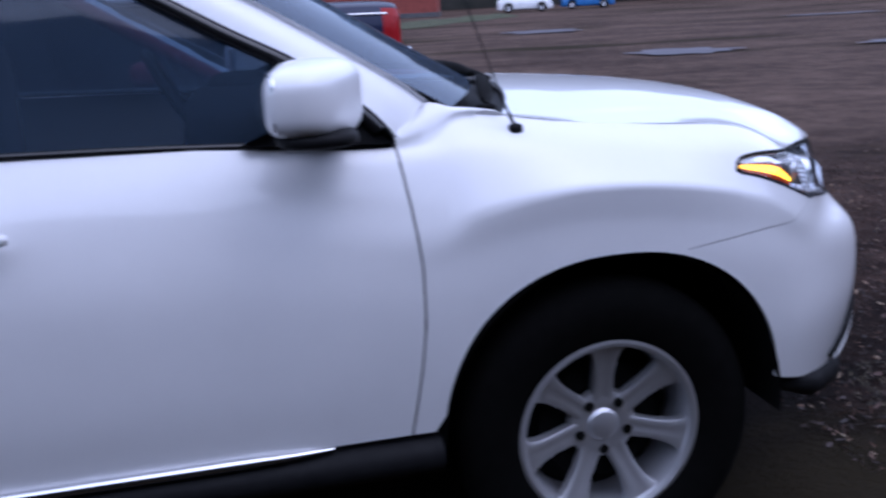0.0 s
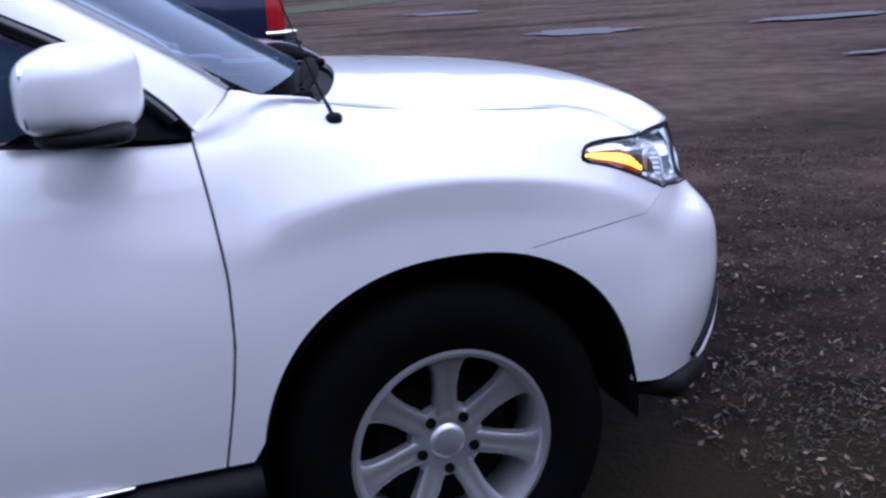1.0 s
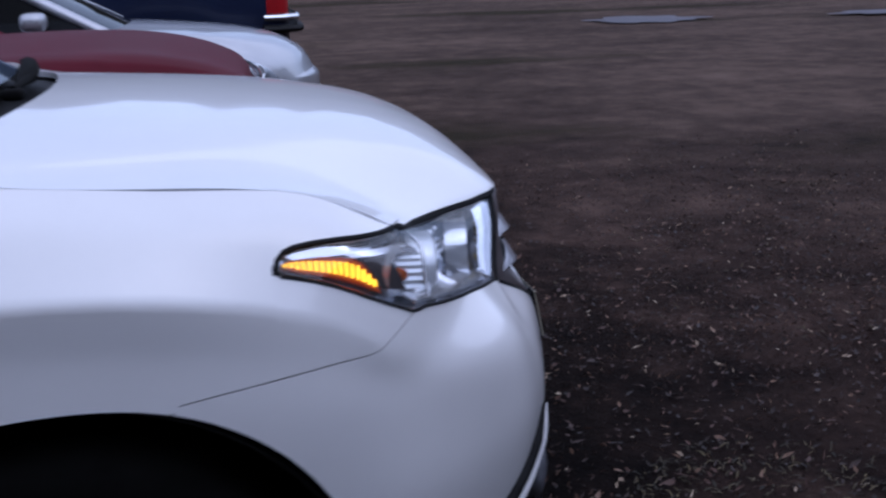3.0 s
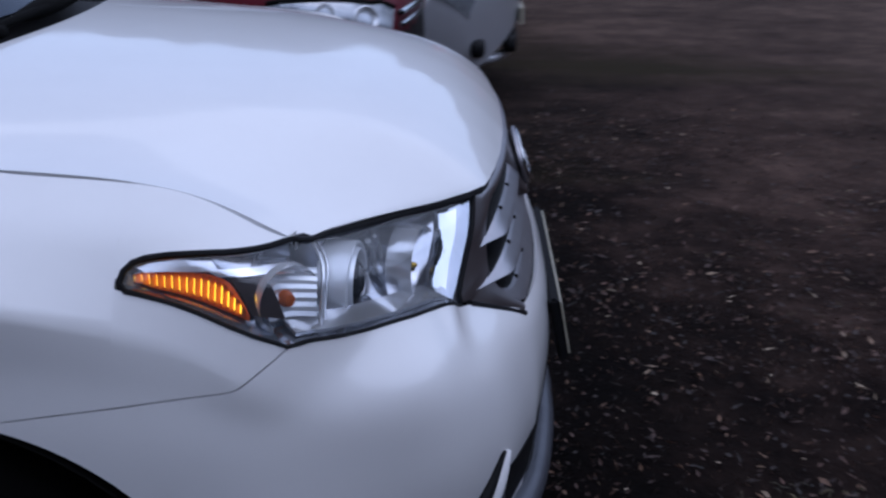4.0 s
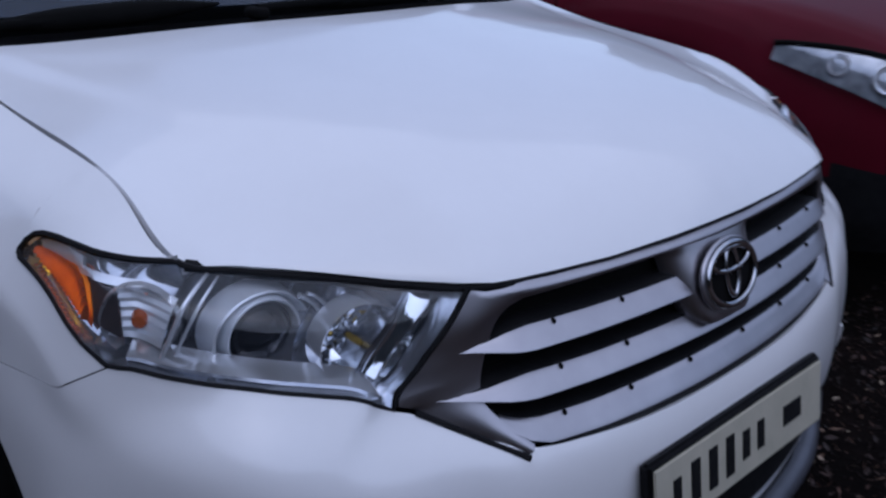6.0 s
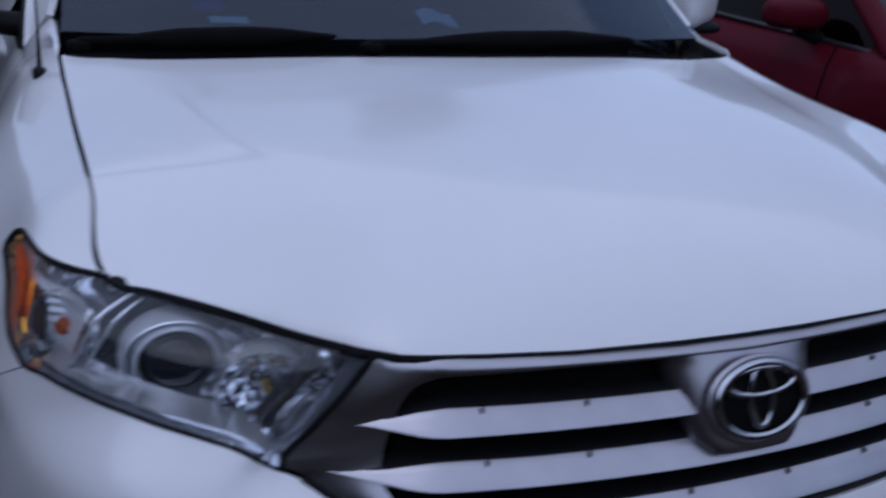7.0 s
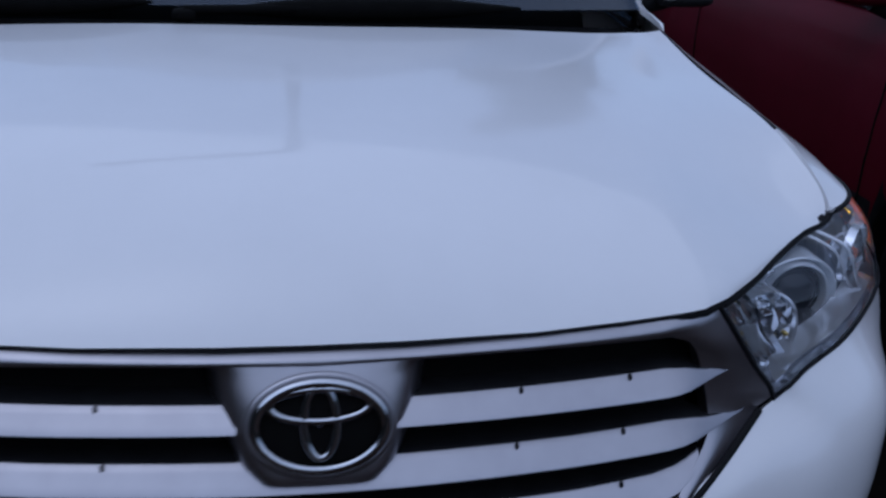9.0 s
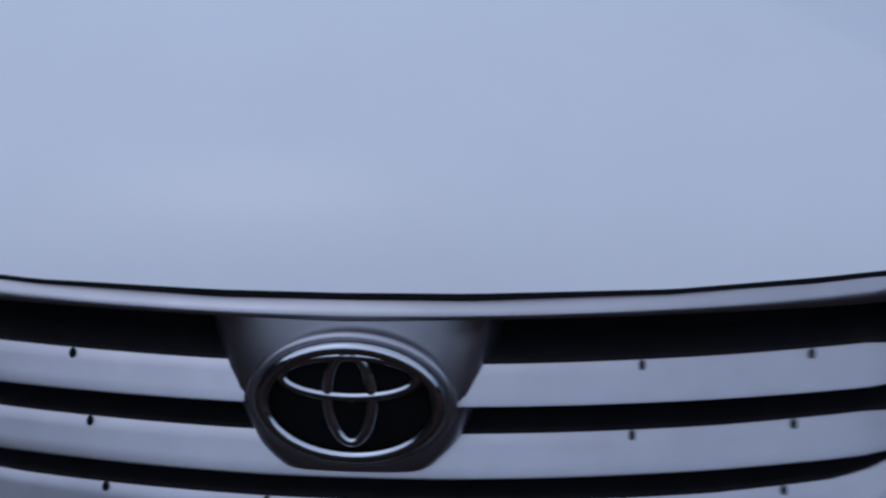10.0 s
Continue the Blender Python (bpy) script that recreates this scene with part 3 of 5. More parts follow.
for side, _ in SIDES:
    for a, b in ((-.50, -1.50), (-1.60, -2.36), (-2.48, -3.40)):
        part("side_window", outward(sheet("side_window", side_glass(a, b), SIDE_GLASS, 0, side, False)), suv, "dark tinted side window").visible_shadow = False
    for a, b in ((-1.50, -1.60), (-2.36, -2.48)):
        part("door_pillar", sheet("door_pillar", side_glass(a, b), GLOSSBLACK, .03, side, False), suv, "gloss black door pillar")
    # roof side rail and rear pillar
    part("roof_side", tube("roof_side", [(p[0], p[1], p[2] + .005) for p in ROOF_EDGE], .04, WHITE, 12, side=side), suv)
    part("rear_pillar", sheet("rear_pillar", bulged([(-3.40, -.79, 1.13), (-3.42, -.74, 1.35), (-3.44, -.67, 1.58)], [(-3.66, -.60, 1.12), (-3.60, -.62, 1.35), (-3.52, -.62, 1.58)], 5, .01), WHITE, .03, side, False), suv)
    # window frame along the pillar, and the belt moulding
    part("window_frame", tube("window_frame", [(p[0] - .012, p[1] - .004, p[2] - .010) for p in REAR_EDGE[3:]], .017, GLOSSBLACK, 8, side=side), suv, "gloss black window frame")
    part("belt_moulding", tube("belt_moulding", [(x, float(np.interp(x, (-3.2, -1.6, -.45), (-.80, -.808, -.788))), float(np.interp(x, (-3.2, -1.6, -1.0, -.45), (1.142, 1.132, 1.116, 1.088)))) for x in np.linspace(-3.3, -.47, 30)], .009, GLOSSBLACK, 8, side=side), suv, "black belt moulding")
    # black corner plate, and the mirror on it
    A, B, C = np.array((-.458, -.802, 1.086)), np.array((-.572, -.782, 1.196)), np.array((-.80, -.812, 1.108))
    g = [[(A * (1 - u) + C * u) * (1 - k) + (A + (B - A) * u / .33 if u < .33 else B + (C - B) * (u - .33) / .67) * k for k in np.linspace(0, 1, 6)] for u in np.linspace(0, 1, 22)]
    part("corner_plate", sheet("corner_plate", g, BLACK, .02, side, False), suv, "black mirror corner plate")
part("rear_window", outward(sheet("rear_window", [[(-3.52 - .12 * u + .06 * (1 - v * v) * -1, .62 * v, 1.59 - .44 * u) for u in np.linspace(0, 1, 8)] for v in np.linspace(-1, 1, 14)], SIDE_GLASS, 0, 1, False)), suv).visible_shadow = False


def mirror(side):
    def bend(x, y, z):
        k = y / .098          # -1 outboard, +1 inboard
        return (x * (1 + .12 * k) + .02 * k - (.016 * (1 - k) if x > 0 else 0), y, z * (1 + .10 * k - .10 * (1 if z < 0 else 0) * -k) + .004 * k)
    me = pillow("mirror", (.090, .098, .076), (0, 0, 0), WHITE, 3.6, 22, bend)
    me.transform(Matrix.Translation((-.655, -.966, 1.208)) @ Matrix.Rotation(radians(-8), 4, "Z"))
    foot = joined("mirror_foot", [tube("f", [(-.60, -.80, 1.118), (-.625, -.86, 1.122), (-.65, -.94, 1.130)], [.04, .036, .03], BLACK, 12, flat=.7),
                                  pillow("g", (.082, .086, .020), (-.652, -.960, 1.136), BLACK, 3, 12)])
    glass_me = pillow("mirror_glass", (.006, .080, .058), (-.736, -.966, 1.208), CHROME, 5, 12)
    for m in (me, foot, glass_me):
        if side < 0:
            m.transform(Matrix.Diagonal((1, -1, 1, 1)))
            m.flip_normals()
    ob = part("door_mirror", me, suv, "white door mirror on a black foot")
    part("mirror_foot", foot, ob, "black plastic mirror foot")
    part("mirror_glass", glass_me, ob)


for side, _ in SIDES:
    mirror(side)
    h = tube("door_handle", [(-1.50, -.925, .98), (-1.47, -.945, .985), (-1.38, -.948, .987), (-1.29, -.945, .985), (-1.26, -.918, .98)], [.012, .015, .016, .015, .012], WHITE, 10, side=side)
    part("door_handle", h, suv)

# scuttle, wipers, aerial
g = [[(-.008 - .34 * y * y - .19 * u, y, 1.128 - .035 * (abs(y) / .745) ** 2.2 + .006 * u) for u in np.linspace(0, 1, 6)] for y in np.linspace(-.73, .73, 30)]
part("scuttle", sheet("scuttle", g, BLACK, .02, 1, False), suv, "black scuttle panel under the windscreen")


def wiper(y0, y1, lift):
    pts = []
    for k in np.linspace(0, 1, 14):
        y = y0 + (y1 - y0) * k
        pts.append((-.085 - .30 * y * y - lift * k, y, 1.158 - .028 * (abs(y) / .745) ** 2 + lift * .55 * k))
    arm = tube("arm", [(p[0] + .010, p[1], p[2] + .016) for p in pts[:9]], .009, DARK, 8)
    blade = tube("blade", [(p[0] + .0, p[1], p[2] + .014) for p in pts[2:]], [.008] + [.014, .018, .021, .022, .022, .022, .021, .018, .013, .008] + [.003], DARK, 8)
    pivot = pillow("pivot", (.022, .022, .012), (pts[0][0] + .01, y0, pts[0][2] + .008), BLACK, 3, 10)
    return joined("wiper", [arm, blade, pivot])


part("wiper", wiper(-.20, .44, .02), suv, "black windscreen wiper lying on its stop")
part("wiper", wiper(-.72, -.26, .02), suv, "black windscreen wiper lying on its stop")
part("aerial", joined("aerial", [pillow("base", (.017, .013, .013), (-.185, -.792, 1.098), BLACK, 2.6, 12), tube("rod", [(-.187, -.792, 1.105), (-.215, -.79, 1.17), (-.33, -.785, 1.5), (-.44, -.78, 1.80)], [.005, .0020, .0013, .0009], BLACK, 8)]), suv, "thin black rod aerial on the fender")

# inside: dashboard, seats, steering wheel
frit = [row[:3] for row in screen_grid(40, 30)]
part("screen_border", outward(sheet("screen_border", [[(p[0] - .004, p[1], p[2] - .004) for p in row] for row in frit], DARK, 0, 1, False)), suv, "black border at the windscreen's foot")
BLUE_CLOTH = surface("blue_cloth", (.05, .08, .35), (.09, .13, .5), .8, .9, 0, 30, .3)
part("blue_tag", pillow("blue_tag", (.02, .035, .055), (-.60, -.415, 1.19), BLUE_CLOTH, 3, 10), suv, "small blue thing on the dashboard")
part("paper", sheet("paper", [[(-.40 - .06 * u, .035 + .09 * w, 1.165 + .02 * u + .008 * math.sin(w * 5)) for u in np.linspace(0, 1, 4)] for w in np.linspace(0, 1, 5)], PAPER, .003, 1, False), suv, "folded white paper on the dashboard")
part("paper", sheet("paper", [[(-.36 - .05 * u, -.45 + .08 * w, 1.162 + .01 * u) for u in np.linspace(0, 1, 3)] for w in np.linspace(0, 1, 4)], PAPER, .003, 1, False), suv, "pale blue paper slip on the dashboard")
part("dashboard", joined("dashboard", [pillow("a", (.26, .70, .10), (-.66, 0, 1.06), DARK, 4, 16), pillow("b", (.12, .2, .05), (-.72, .38, 1.14), DARK, 3, 12)]), suv, "dark dashboard")
for y in (-.38, .38):
    part("seat", joined("seat", [pillow("s", (.26, .25, .10), (-1.25, y, .72), CLOTH, 4, 14), pillow("b", (.09, .25, .33), (-1.52, y, 1.02), CLOTH, 4, 14), pillow("h", (.055, .14, .09), (-1.56, y, 1.44), CLOTH, 3, 12)]), suv, "dark cloth front seat with headrest")
for y in (-.42, 0, .42):
    part("rear_seat", joined("rear_seat", [pillow("b", (.1, .24, .33), (-2.35, y, 1.0), CLOTH, 4, 12), pillow("h", (.05, .12, .07), (-2.40, y, 1.38), CLOTH, 3, 10)]), suv)
ring = [(-.93 - .09 * math.sin(t), .38 + .185 * math.cos(t), 1.10 + .165 * math.sin(t)) for t in np.linspace(0, 2 * math.pi, 30)[:-1]]
part("steering_wheel", tube("steering_wheel", ring, .014, BLACK, 8, True), suv)
part("interior_floor", joined("interior_floor", [block("a", (3.0, 1.5, .05), DARK, .01, at=(-2.0, 0, .5)), block("b", (.06, 1.44, .5), DARK, .01, at=(-.50, 0, .82))]), suv)


# ---------------------------------------------------------------- headlamps
AMBER = surface("amber_lens", (0.38, 0.075, 0.014), (0.50, 0.11, 0.02), 0.15, 0.3, 0, 40, 0.4)
# emission added so the marker looks bright from beside and behind
AMBER_GLOW, glow_nt, glow_b = nodes_of("amber_glow")
glow_b.inputs["Base Color"].default_value = (0.62, 0.14, 0.005, 1)
glow_b.inputs["Roughness"].default_value = 0.2
glow_b.inputs["Emission Color"].default_value = (1.0, 0.54, 0.02, 1)
glow_b.inputs["Emission Strength"].default_value = 1.6
REFLECTOR = surface("lamp_reflector", (0.84, 0.86, 0.90), (0.93, 0.94, 0.96), 0.10, 0.20, 0.72, 12)
HOUSING = surface("lamp_housing", (0.50, 0.52, 0.57), (0.68, 0.70, 0.75), 0.08, 0.20, 0.90, 14)
FACET = surface("mirror_facets", (0.86, 0.88, 0.90), (0.94, 0.95, 0.96), 0.03, 0.07, 1.0, 12)
PALE_CHROME = surface("pale_reflector", (0.78, 0.80, 0.83), (0.86, 0.88, 0.90), 0.25, 0.4, 0.45, 12)
HOLLOW_SHADE = surface("hollow_shade", (0.030, 0.022, 0.020), (0.055, 0.042, 0.040), 0.25, 0.4, 0, 18)
# bulb colour that stands in for gold glints in the reflector
GOLD_GLINT = surface("gold_glint", (.55, .36, .06), (.7, .5, .12), .1, .2, .7, 30)
LENS, lens_nt, lens_b = nodes_of("projector_lens")
lens_b.inputs["Base Color"].default_value = (0.004, 0.004, 0.005, 1)
lens_b.inputs["Roughness"].default_value = 0.02
lens_b.inputs["Specular IOR Level"].default_value = 0.3

N_HL = 40


def lamp_edges():
    top = [find(z, x=x) for x, z in HL_TOP] + [(s, 5.93) for s in np.linspace(13.0, 16.0, 30)[1:]]
    s0, r0 = find(.884, x=.534)
    bot = [find(z, x=x) for x, z in HL_BOT] + [tuple(q) for q in spline([(s0, r0)] + LAMP_FOOT, 36)[1:]]

    def even(line):
        p = np.array([skin(*q) for q in line])
        d = np.concatenate([[0], np.cumsum(np.linalg.norm(np.diff(p, axis=0), axis=1))])
        t = np.linspace(0, d[-1], N_HL)
        a = np.array(line)
        return np.stack([np.interp(t, d, a[:, 0]), np.interp(t, d, a[:, 1])], 1)
    return even(bot), even(top)


HL_LO, HL_HI = lamp_edges()


def lamp_point(u, k, out=0.0):
    """A point of the lamp's face: u from the rear tip to the grille, k from its foot to its top."""
    i = min(int(u * (N_HL - 1)), N_HL - 2)
    t = u * (N_HL - 1) - i
    a, b = HL_LO[i] * (1 - t) + HL_LO[i + 1] * t, HL_HI[i] * (1 - t) + HL_HI[i + 1] * t
    return skin(*(a * (1 - k) + b * k), out)


def lamp_in(u, k, deep):
    """A point deep inside the lamp, behind its face."""
    d = (1 - u) * np.array((-.35, .9, -.1)) + u * np.array((-1, .15, 0))
    return lamp_point(u, k) + d / np.linalg.norm(d) * deep


def lamp_patch(u0, u1, k0, k1, out, n=10, m=8, slant=0.0):
    return [[lamp_point(min(max(u0 + (u1 - u0) * i / (n - 1) + slant * (j / (m - 1) - .5), 0), 1), k0 + (k1 - k0) * j / (m - 1), out) for j in range(m)] for i in range(n)]


def facing(at, way):
    """The pose of a part turned about y whose front looks along way."""
    q = Vector(way).to_track_quat("-Y", "Z")
    return Matrix.Translation(at) @ q.to_matrix().to_4x4()


def faceted_bowl(name, radius, depth, mat, rings=4, seg=11, seed=2):
    """A reflector of flat facets, each turned a little its own way; open towards -y."""
    r = random.Random(seed)
    v, f = [], []
    for i in range(rings):
        for j in range(seg):
            r0, r1 = radius * (i + .12) / rings, radius * (i + 1) / rings
            t0, t1 = 2 * math.pi * (j + .5 * (i % 2)) / seg, 2 * math.pi * (j + 1 + .5 * (i % 2)) / seg
            b, tip = len(v), r.uniform(-.010, .010)
            for q, t, d in ((r0, t0, tip), (r1, t0, -tip), (r1, t1, r.uniform(-.006, .006)), (r0, t1, -tip)):
                v.append((q * math.cos(t), depth * (1 - (q / radius) ** 2) + d, q * math.sin(t)))
            v.append(((r0 + r1) / 2 * math.cos((t0 + t1) / 2), depth * (1 - ((r0 + r1) / 2 / radius) ** 2) + .0045, (r0 + r1) / 2 * math.sin((t0 + t1) / 2)))
            f += [(b, b + 1, b + 4), (b + 1, b + 2, b + 4), (b + 2, b + 3, b + 4), (b + 3, b, b + 4)]
    return mesh_data(name, v, f, mat, False)


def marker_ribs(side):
    """Upright prisms of the amber marker: the flank that looks backwards is given an added glow, the one that looks
    ahead is not.
    """
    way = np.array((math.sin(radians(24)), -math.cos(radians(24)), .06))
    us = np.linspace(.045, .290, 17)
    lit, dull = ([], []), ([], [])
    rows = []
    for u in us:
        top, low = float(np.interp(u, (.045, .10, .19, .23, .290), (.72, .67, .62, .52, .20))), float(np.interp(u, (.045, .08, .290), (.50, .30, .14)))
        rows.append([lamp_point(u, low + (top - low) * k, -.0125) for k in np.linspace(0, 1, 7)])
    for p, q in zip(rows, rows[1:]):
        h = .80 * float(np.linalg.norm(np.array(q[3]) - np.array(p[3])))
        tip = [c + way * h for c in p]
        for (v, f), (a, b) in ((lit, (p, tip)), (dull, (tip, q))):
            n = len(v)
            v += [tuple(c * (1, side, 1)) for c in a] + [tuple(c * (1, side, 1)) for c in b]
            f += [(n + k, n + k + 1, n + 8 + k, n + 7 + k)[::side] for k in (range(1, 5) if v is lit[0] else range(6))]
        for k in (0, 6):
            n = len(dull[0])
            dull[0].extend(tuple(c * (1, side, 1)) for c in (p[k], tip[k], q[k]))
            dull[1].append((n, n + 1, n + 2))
    return mesh_data("marker_glow", *lit, AMBER_GLOW, False), mesh_data("marker", *dull, AMBER, False)


def headlamp(side):
    bowl = []
    for u in np.linspace(0, 1, 120):
        # three hollows with upright ridges between them
        hollow = sum(a * max(0, 1 - ((u - c) / w) ** 2) ** .6 for c, w, a in ((.425, .085, .025), (.635, .150, .145), (.845, .09, .050)))
        deep = float(np.interp(u, (0, .25, .34, .5, .72, .93, 1), (.018, .028, .034, .044, .050, .040, .020))) + hollow + (.0020 * math.sin(u * 400) if u > .94 else 0)
        deep *= min(1, (1 - u) / .05 + .02)
        row = []
        for k in np.linspace(0, 1, 20):
            e = max(math.sin(math.pi * k), 0) ** .28
            row.append(lamp_in(u, k, .005 + deep * e))
        bowl.append(row)
    lamp = part("headlamp", sheet("headlamp", bowl, HOUSING, 0, side, False, 28), suv, "clear headlamp with chrome reflectors and amber marker")
    face = [[lamp_point(i / (N_HL - 1), j / 11, -.001) for j in range(12)] for i in range(N_HL)]
    part("lens", outward(sheet("lens", face, LAMP_GLASS, 0, side)), lamp, "clear outer lens").visible_shadow = False
    rim = [lamp_point(u, 0, .0) for u in np.linspace(.0, 1, 40)] + [lamp_point(1, k, .0) for k in np.linspace(.1, 1, 8)] + [lamp_point(u, 1, .0) for u in np.linspace(.985, .0, 40)]
    thick = list(np.interp(np.linspace(0, 1, 40), (0, .06, .2, 1), (.0042, .0034, .0028, .0028))) + [.0036] * 8 + list(np.interp(np.linspace(0, 1, 40), (0, .45, .85, 1), (.0036, .0040, .0044, .0044)))
    part("lamp_seal", tube("lamp_seal", rim, thick, BLACK, 6, True, side=side), lamp, "black rubber seal")
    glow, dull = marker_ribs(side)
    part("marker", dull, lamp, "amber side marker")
    part("marker_glow", glow, lamp, "amber prism flanks of the side marker, glow added")
    part("marker_bed", sheet("marker_bed", [[lamp_point(u, float(np.interp(u, (.04, .08, .30), (.46, .26, .10))) * (1 - k) + float(np.interp(u, (.04, .10, .19, .24, .30), (.74, .69, .64, .54, .16))) * k, -.0165) for k in np.linspace(0, 1, 8)] for u in np.linspace(.04, .30, 16)], AMBER, 0, side), lamp, "amber backing of the side marker")
    part("marker_trim", sheet("marker_trim", lamp_patch(.06, .215, .66, .90, -.009, 12, 4, -.02), REFLECTOR, .006, side), lamp, "bright trim over the marker")
    part("marker_trim", sheet("marker_trim", lamp_patch(.20, .40, .58, .73, -.010, 12, 4, -.04), REFLECTOR, .006, side), lamp, "bright trim over the marker")
    # flat brown panel; the hollow's darkness is put into its colour
    part("cavity", sheet("cavity", lamp_patch(.275, .365, .16, .56, -.015, 10, 8, -.06), HOLLOW_SHADE, .004, side), lamp, "dark brown panel drawn for the hollow behind the marker")

    def turned(name, prof, mat, at, way, label="", squash=1.0, me=None, sharp=35):
        me = me or lathe(name, prof, mat, 44, sharp)
        me.transform(facing(at, way) @ Matrix.Diagonal((1, 1, squash, 1)))
        if side < 0:
            me.transform(Matrix.Diagonal((1, -1, 1, 1)))
            me.flip_normals()
        return part(name, me, lamp, label)
    for u, bow, deep, rad in ((.488, .012, .022, .0032), (.512, .014, .034, .0022)):
        col = [lamp_in(u + bow * (1 - (2 * k - 1) ** 2), k, deep * (1 - .45 * (2 * k - 1) ** 4)) for k in np.linspace(.06, .94, 16)]
        part("divider", tube("divider", col, rad, REFLECTOR, 8, side=side), lamp)
    part("shelf", sheet("shelf", [[lamp_in(u, .89 + .07 * k, .008 + .05 * (1 - k)) for k in np.linspace(0, 1, 5)] for u in np.linspace(.40, .97, 28)], REFLECTOR, .006, side), lamp)
    part("shelf", sheet("shelf", [[lamp_in(u, .05 + .07 * k, .010 + .03 * k) for k in np.linspace(0, 1, 5)] for u in np.linspace(.42, .97, 28)], REFLECTOR, .006, side), lamp)
    way = Vector((1.0, -.10, .0))
    P = Vector(PROJECTOR)
    turned("projector", [(.0425, .012), (.042, .0), (.0365, -.011), (.0265, -.019), (.013, -.0235), (0, -.0245)], LENS, PROJECTOR, way, "dark glass projector lens", .96)
    turned("projector_collar", [(.042, .03), (.0425, -.004), (.0455, -.006), (.0465, .03)], GLOSSBLACK, PROJECTOR, way, "black collar round the lens", .96)
    turned("projector_ring", [(.0460, .03), (.0470, -.012), (.0490, -.017), (.0515, -.018), (.0535, -.013), (.0545, .004), (.0550, .03)], PALE_CHROME, PROJECTOR, way, "chrome projector ring", .96)
    turned("projector_bezel", [(.0545, .02), (.0570, .008), (.0600, -.002), (.0635, -.010), (.0660, -.014), (.0685, -.012), (.0695, .005), (.071, .03)], PALE_CHROME, PROJECTOR, way, "grey bezel round the projector", .86)
    for rad, ahead, w in ((.078, .030, .0045), (.087, .040, .0030)):
        arc = [P + Vector((ahead - .10 * (math.sin(t) ** 2) * rad, rad * math.cos(t), .72 * rad * math.sin(t))) for t in np.linspace(-.95, .95, 18)]
        part("bezel_arc", tube("bezel_arc", arc, w, REFLECTOR, 8, side=side), lamp)
    turned("high_beam", None, None, HIGH_BEAM, Vector((.96, -.26, .06)), "faceted chrome high-beam reflector", .95, faceted_bowl("high_beam", .060, .036, FACET))
    turned("high_beam_rim", [(.058, .012), (.0595, -.006), (.062, -.008), (.064, .004), (.066, .03)], REFLECTOR, HIGH_BEAM, Vector((.96, -.26, .06)), "", .95)
    turned("bulb", [(.0045, .035), (.005, .018), (.0042, .016), (.005, .014), (.0042, .012), (.005, .010), (.003, .004), (0, .002)], GOLD_GLINT, HIGH_BEAM, way, "bulb coloured for a gold glint")
    side_panel = [[lamp_in(u, k, .010 + .022 * (1 - (2 * (u - .935) / .09) ** 2)) for k in np.linspace(.12, .88, 12)] for u in np.linspace(.895, .972, 8)]
    part("side_reflector", sheet("side_reflector", side_panel, FACET, 0, side, False, 25), lamp, "smooth chrome side reflector")
    turned("turn_bowl", [(.004, .03), (.02, .025), (.034, .010), (.044, -.006), (.047, -.012), (.049, .0)], REFLECTOR, TURN, Vector((.72, -.69, 0)), "chrome indicator reflector", 1.0)
    ribs = [[lamp_in(u, k, .020 + .014 * math.sin(math.pi * (u - .365) / .12) + (.0022 if j % 2 else 0)) for j, k in enumerate(np.linspace(.12, .50, 13))] for u in np.linspace(.365, .485, 12)]
    part("turn_flutes", sheet("turn_flutes", ribs, PALE_CHROME, 0, side, False, 20), lamp, "fluted foot of the indicator reflector")
    turned("turn_bulb", [(.012, .03), (.012, .0), (.008, -.012), (0, -.014)], AMBER, TURN, Vector((.72, -.69, 0)), "orange indicator bulb")


PROJECTOR = (.588, -.680, .897)
HIGH_BEAM = (.684, -.588, .886)
TURN = (.522, -.803, .928)
for side, _ in SIDES:
    headlamp(side)


# ---------------------------------------------------------------- grille
def gx(y, z):
    """How far forward the grille's face stands."""
    return .822 + (.962 - z) * .23 - .19 * y * y - 1.3 * max(abs(y) - .40, 0) ** 2


def grille_bar(y0, y1, top, foot, n=30):
    """A bowed louvre: its upper edge lies back, its lower edge stands forward. top, foot: heights over the half-width."""
    grid = []
    for y in np.linspace(y0, y1, n):
        a = abs(y)
        z1 = float(np.interp(a, *top))
        z0 = min(float(np.interp(a, *foot)), z1 - .001)
        row = []
        thin = min(1, (z1 - z0) / .024)
        for k, o in ((0, -.045), (0, -.007), (.08, -.002), (.35, .004), (.7, .010), (.94, .0155), (1, .016), (1.03, .012), (1.03, -.01), (1, -.04)):
            z = z1 - (z1 - z0) * k
            row.append((gx(y, z) + o * thin - .004 * (1 - thin), y, z))
        grid.append(row)
    me = sheet("grille_bar", grid, SATIN, 0, 1, y1 < y0, 40)
    me.materials.append(BLACK)       # the slots' darkness, put on the bars' level faces as black
    for p in me.polygons:
        if abs(p.normal.z) > .85:
            p.material_index = 1
    return me


def ease(a):
    """Lets the head rail sink into the cheeks at its ends."""
    return max(1 - (a / .47) ** 5, 0)


foot = .732
grille = part("grille", sheet("grille", [[(gx(y, z) - .036, y, z) for z in np.linspace(.735, .955, 6)] for y in np.linspace(-.46, .46, 16)], DARK, 0), suv, "satin silver grille with black slots")


def foot_z(y):
    """The height of the grille's foot, which rises towards its corners."""
    return foot + .013 * (abs(y) / .437) ** 2


